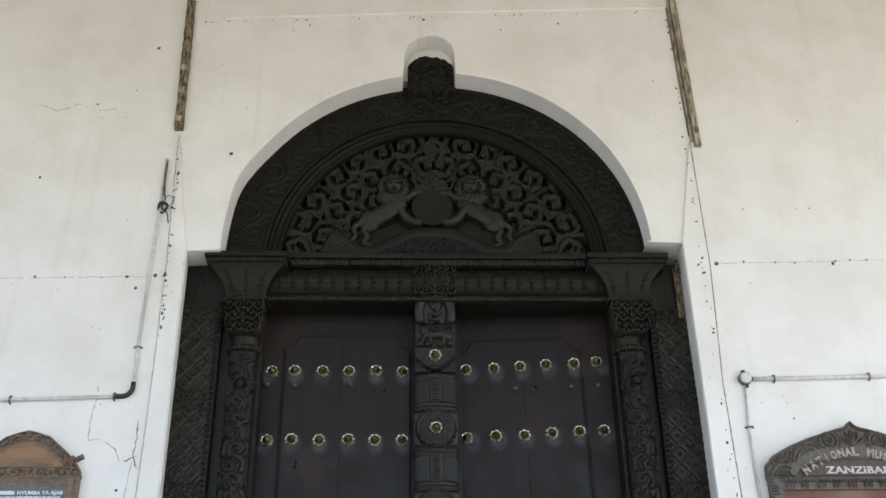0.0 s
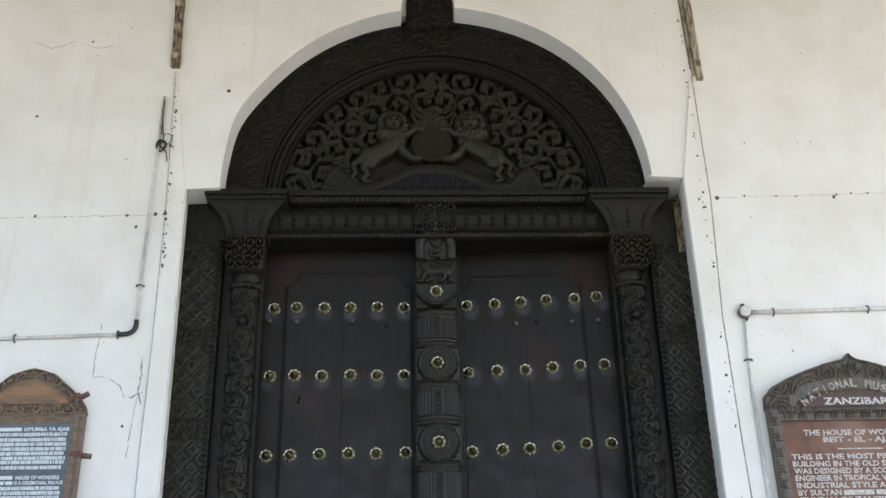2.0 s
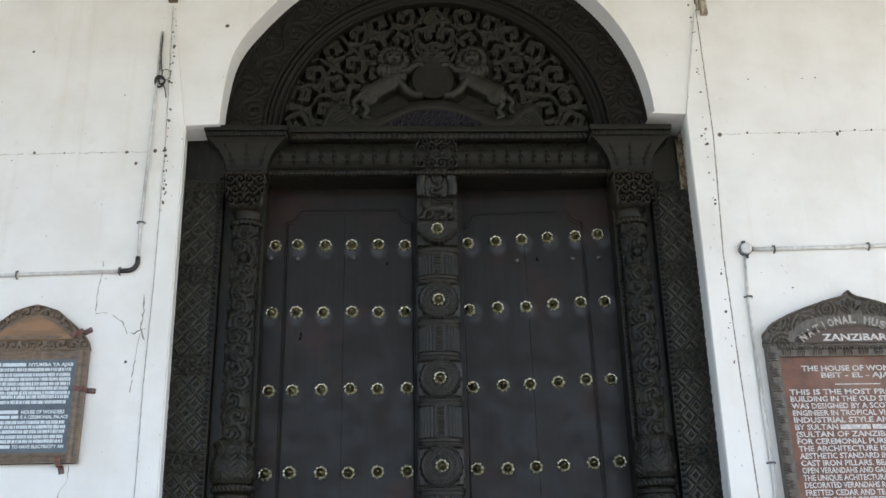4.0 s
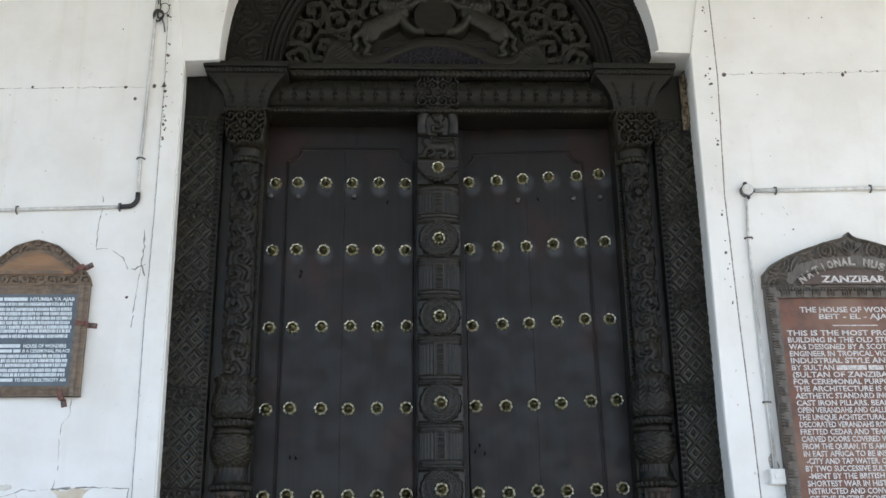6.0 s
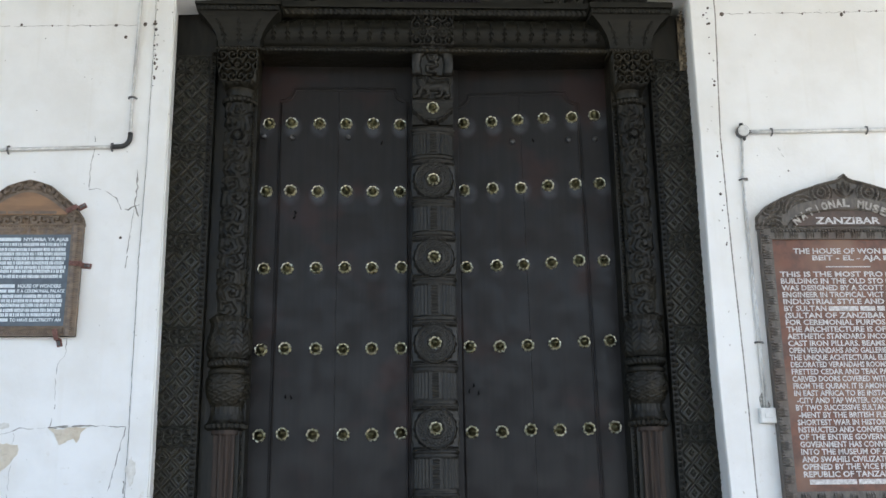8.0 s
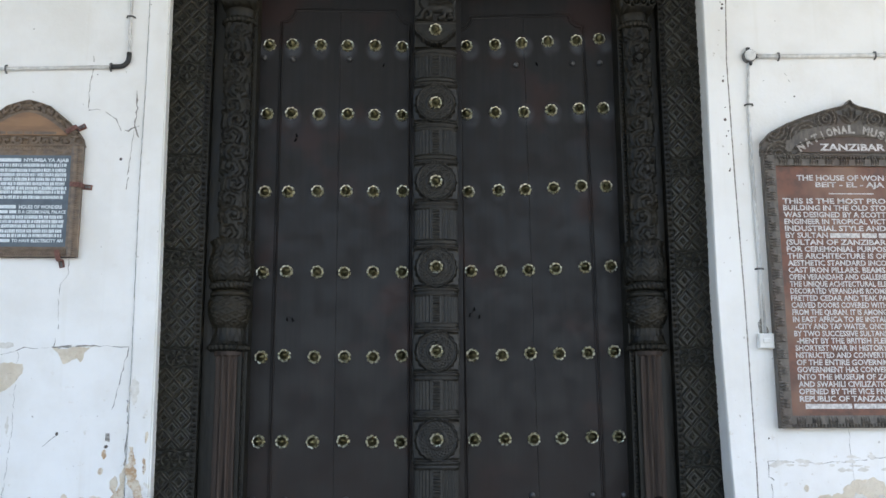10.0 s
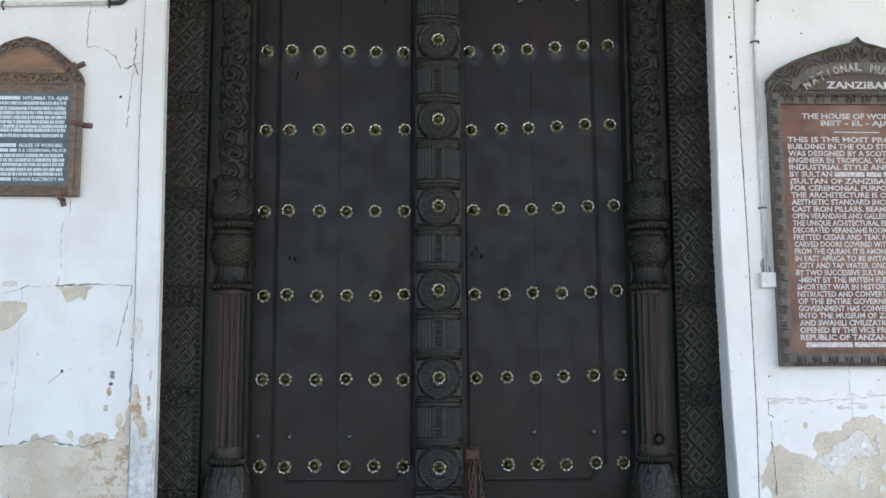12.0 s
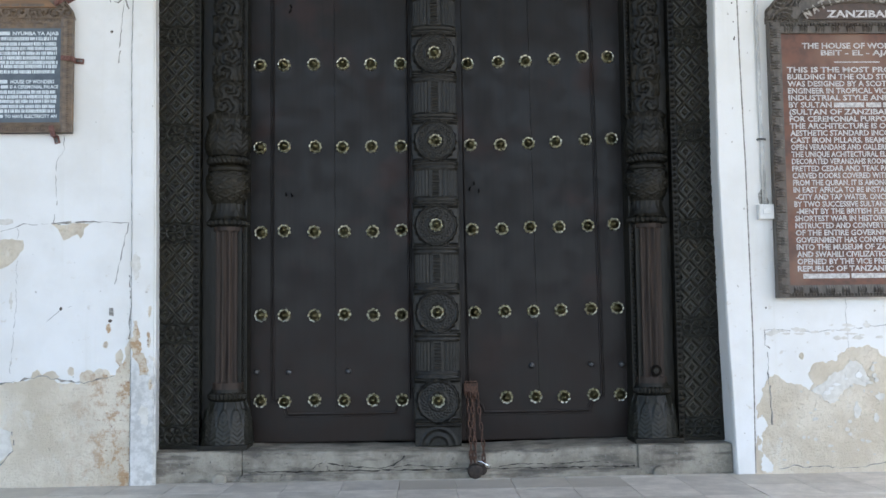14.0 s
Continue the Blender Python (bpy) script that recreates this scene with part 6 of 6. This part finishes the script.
for k, line in enumerate(LINES):
    z = 2.294 - 0.04097 * k - 0.0135
    x0, x1 = 2.019 + 0.0007 * k + (0.012 if line.startswith("-") else 0), 2.634 - 0.0030 * k
    read, _, hidden = line.partition("|")
    split_at = x0 + (x1 - x0) * (0.42 if hidden == "842" else 0.0 if hidden else 1.0)
    if read:
        part("text_line", letters(read, x0, split_at, z, z + 0.0305, -0.0352, 0.030), LETTER, SIGN)
    if hidden:
        part("text_line", bars([int(c) for c in hidden], split_at + (0.014 if read else 0.03), x1, z, z + 0.0275, -0.0352), LETTER, SIGN)
    part("text_line", bars([3 + (k * 7) % 4, 4 + (k * 5) % 3], x1 + 0.015, 2.935, z, z + 0.0275, -0.0352), LETTER, SIGN)
part("text_line", bars([5], 2.65, 2.88, 2.420, 2.450, -0.0352), LETTER, SIGN)
part("text_line", bars([3], 2.65, 2.76, 2.380, 2.408, -0.0352), LETTER, SIGN)

# ---- the small sign ----
PLAQUE = thing("sign_board", (-2.36, 0, 1.95), "slate blue notice board in brown carved wooden frame", "sign")
part("backing", box(-2.684, -2.040, -0.036, -0.004, 1.948, 2.60, 0.003), SIGNWOOD, PLAQUE)
part("panel", box(-2.620, -2.100, -0.040, -0.034, 2.005, 2.538), BOARDBLUE, PLAQUE, "slate blue lettered panel")


def beaded(u, v, wide):
    return 0.006 * (0.6 + 0.4 * np.cos(2 * math.pi * u / 0.013)) * ridge(v - wide * 0.32, 0.008) + 0.007 * ridge(v - wide * 0.75, 0.010) + 0.003


part("stile", relief(-2.100, -2.034, 1.948, 2.598, -0.038, lambda u, v: beaded(v, 0.066 - u, 0.066), 0.003, 0.03), SIGNWOOD, PLAQUE)
part("stile", relief(-2.690, -2.620, 1.948, 2.598, -0.038, lambda u, v: beaded(v, u, 0.066), 0.003, 0.03), SIGNWOOD, PLAQUE)
part("rail", relief(-2.620, -2.100, 1.948, 2.005, -0.038, lambda u, v: beaded(u, v, 0.057) + vine(u, v, 0.09, 0.057, 0.004), 0.003, 0.03), SIGNWOOD, PLAQUE)
part("rail", relief(-2.620, -2.100, 2.538, 2.598, -0.038, lambda u, v: 0.008 * ridge(v - 0.02, 0.012) * (0.6 + 0.4 * np.cos(2 * math.pi * u / 0.05)) + 0.005 * ridge(v - 0.045, 0.007) * (0.6 + 0.4 * np.cos(2 * math.pi * u / 0.016)), 0.003, 0.03), SIGNWOOD, PLAQUE)


def gable(u, v):
    m = np.minimum(u, 0.66 - u)
    top = np.interp(m, [0, 0.015, 0.04, 0.10, 0.155, 0.205, 0.28, 0.33], [0.0, 0.05, 0.085, 0.150, 0.195, 0.238, 0.264, 0.276])
    d = top - v
    h = np.where((d > 0.010) & (d < 0.056), running(m, d - 0.010, 0.060, 0.046, 0.030, 0.016), 0.004)
    h = np.where((v > 0.008) & (v < 0.050) & (m > 0.012), running(m, v - 0.008, 0.064, 0.042, 0.030, 0.016), h)
    h = np.where(((v < 0.008) | (np.abs(v - 0.054) < 0.004)) & (d > 0.008), 0.014, h)
    return np.where(v < top, h + 0.014 * ridge(d - 0.005, 0.006), -0.07)


part("gable", relief(-2.690, -2.030, 2.596, 2.874, -0.032, gable, 0.0024, 0.07), SIGNWOOD, PLAQUE, "carved pointed gable", smooth=True)
field = [(-2.36 + dx, 2.655 + 0.138 * max(0.0, 1 - (abs(dx) / 0.235) ** 1.7)) for dx in np.linspace(-0.235, 0.235, 24)]
part("tablet", prism(field, -0.0500, -0.042), SIGNORANGE, PLAQUE, "bare orange-brown wooden tablet")
part("text_line", bars([3, 4, 2, 6], -2.54, -2.19, 2.660, 2.676, -0.0512, 0.010), SIGNWOOD, PLAQUE)
random.seed(21)
Z_LINES = (2.509, 2.479, 2.449, 2.423, 2.396, 2.370, 2.344, 2.321, 2.291, 2.235, 2.206, 2.176, 2.150, 2.124, 2.095, 2.069, 2.040)
for k, z in enumerate(Z_LINES):
    x0, x1, tall = -2.600, -2.112 - 0.004 * (k % 3), 0.0185
    if k == 0:
        part("text_line", letters("NYUMBA YA AJAB", -2.365, -2.112, z - 0.010, z + 0.010, -0.0412, 0.035), LETTERBLUE, PLAQUE)
        part("text_line", bars([3, 5], x0, -2.38, z - 0.010, z + 0.010, -0.0412, 0.008), LETTERBLUE, PLAQUE)
    elif k == 9:
        part("text_line", letters("HOUSE OF WONDERS", -2.372, -2.132, z - 0.010, z + 0.010, -0.0412, 0.035), LETTERBLUE, PLAQUE)
        part("text_line", bars([3, 5], x0, -2.39, z - 0.010, z + 0.010, -0.0412, 0.008), LETTERBLUE, PLAQUE)
    elif k == 10:
        part("text_line", letters("IS A CEREMONIAL PALACE", -2.375, -2.110, z - 0.009, z + 0.009, -0.0412, 0.035), LETTERBLUE, PLAQUE)
        part("text_line", bars([3, 5, 2], x0, -2.385, z - 0.009, z + 0.009, -0.0412, 0.008), LETTERBLUE, PLAQUE)
    elif k == 16:
        part("text_line", letters("TO HAVE ELECTRICITY AN", -2.400, -2.116, z - 0.009, z + 0.009, -0.0412, 0.035), LETTERBLUE, PLAQUE)
        part("text_line", bars([4, 5], x0, -2.41, z - 0.009, z + 0.009, -0.0412, 0.008), LETTERBLUE, PLAQUE)
    else:
        # unreadable writing: short strokes, a letter's width each
        bm, x = bmesh.new(), x0
        while x < x1 - 0.008:
            w = random.choice((0.004, 0.005, 0.007, 0.009))
            box(x, x + w, -0.0415, -0.039, z - random.uniform(0.0088, 0.0108), z + random.uniform(0.0085, 0.0108), bm=bm)
            x += w + random.choice((0.0018, 0.0018, 0.002, 0.0024, 0.0055))
        part("text_line", bm, LETTERBLUE, PLAQUE)


def bracket(pts, name="bracket"):
    (x0, z0), (x1, z1) = pts
    d = Vector((x1 - x0, 0, z1 - z0))
    turn = Matrix.Rotation(-math.atan2(d.z, d.x), 4, "Y")
    at = ((x0 + x1) / 2, 0, (z0 + z1) / 2)
    h = d.length / 2
    arm = part("bracket", box(-h, h * 0.1, -0.056, -0.046, -0.014, 0.014, 0.003), REDRUST, PLAQUE, at=at, turn=turn)
    part("riser", box(h * 0.1, h * 0.1 + 0.008, -0.054, 0.002, -0.014, 0.014, 0.002), REDRUST, arm, at=at, turn=turn)
    part("foot", box(h * 0.1, h, -0.010, 0.002, -0.015, 0.015, 0.002), REDRUST, arm, at=at, turn=turn)
    for f, y in ((-0.55, -0.056), (0.45, -0.010), (0.78, -0.010)):
        part("bolt", disc(h * f, y, 0, 0.008, 0.007, 10), IRON if f > 0 else REDRUST, arm, at=at, turn=turn)


bracket(((-2.135, 2.675), (-2.040, 2.728)))
bracket(((-2.095, 2.368), (-1.982, 2.358)))
bracket(((-2.143, 1.985), (-2.120, 1.893)))

# ---- floor tiles ----
random.seed(31)
bm = box(-0.1517, 0.1517, -0.1517, 0.1517, -0.012, 0.0, 0.002, segments=1)
SLAB = to_mesh("tile", bm)
PITCH = 0.3055
for j in range(7):
    for i in range(-10, 11):
        x = 0.240 + PITCH * i + 0.05 * (-0.05 - PITCH * (j + 0.0)) * 0.6
        y = 0.145 - PITCH * j - 0.012 * x
        part("tile", SLAB, TILE, FLOOR, at=(x, y, random.uniform(-0.0015, 0.0010)), turn=pose(0, 0, 0, random.uniform(-0.15, 0.15), random.uniform(-0.15, 0.15), -0.7 + random.uniform(-0.3, 0.3)))
rest = bmesh.new()
box(-7, 7, -8.0, -2.03, -0.012, -0.001, bm=rest)
box(-7, -2.99, -2.02, 0.0, -0.012, -0.001, bm=rest)
box(3.45, 7, -2.02, 0.0, -0.012, -0.001, bm=rest)
part("paving", rest, TILE, FLOOR)
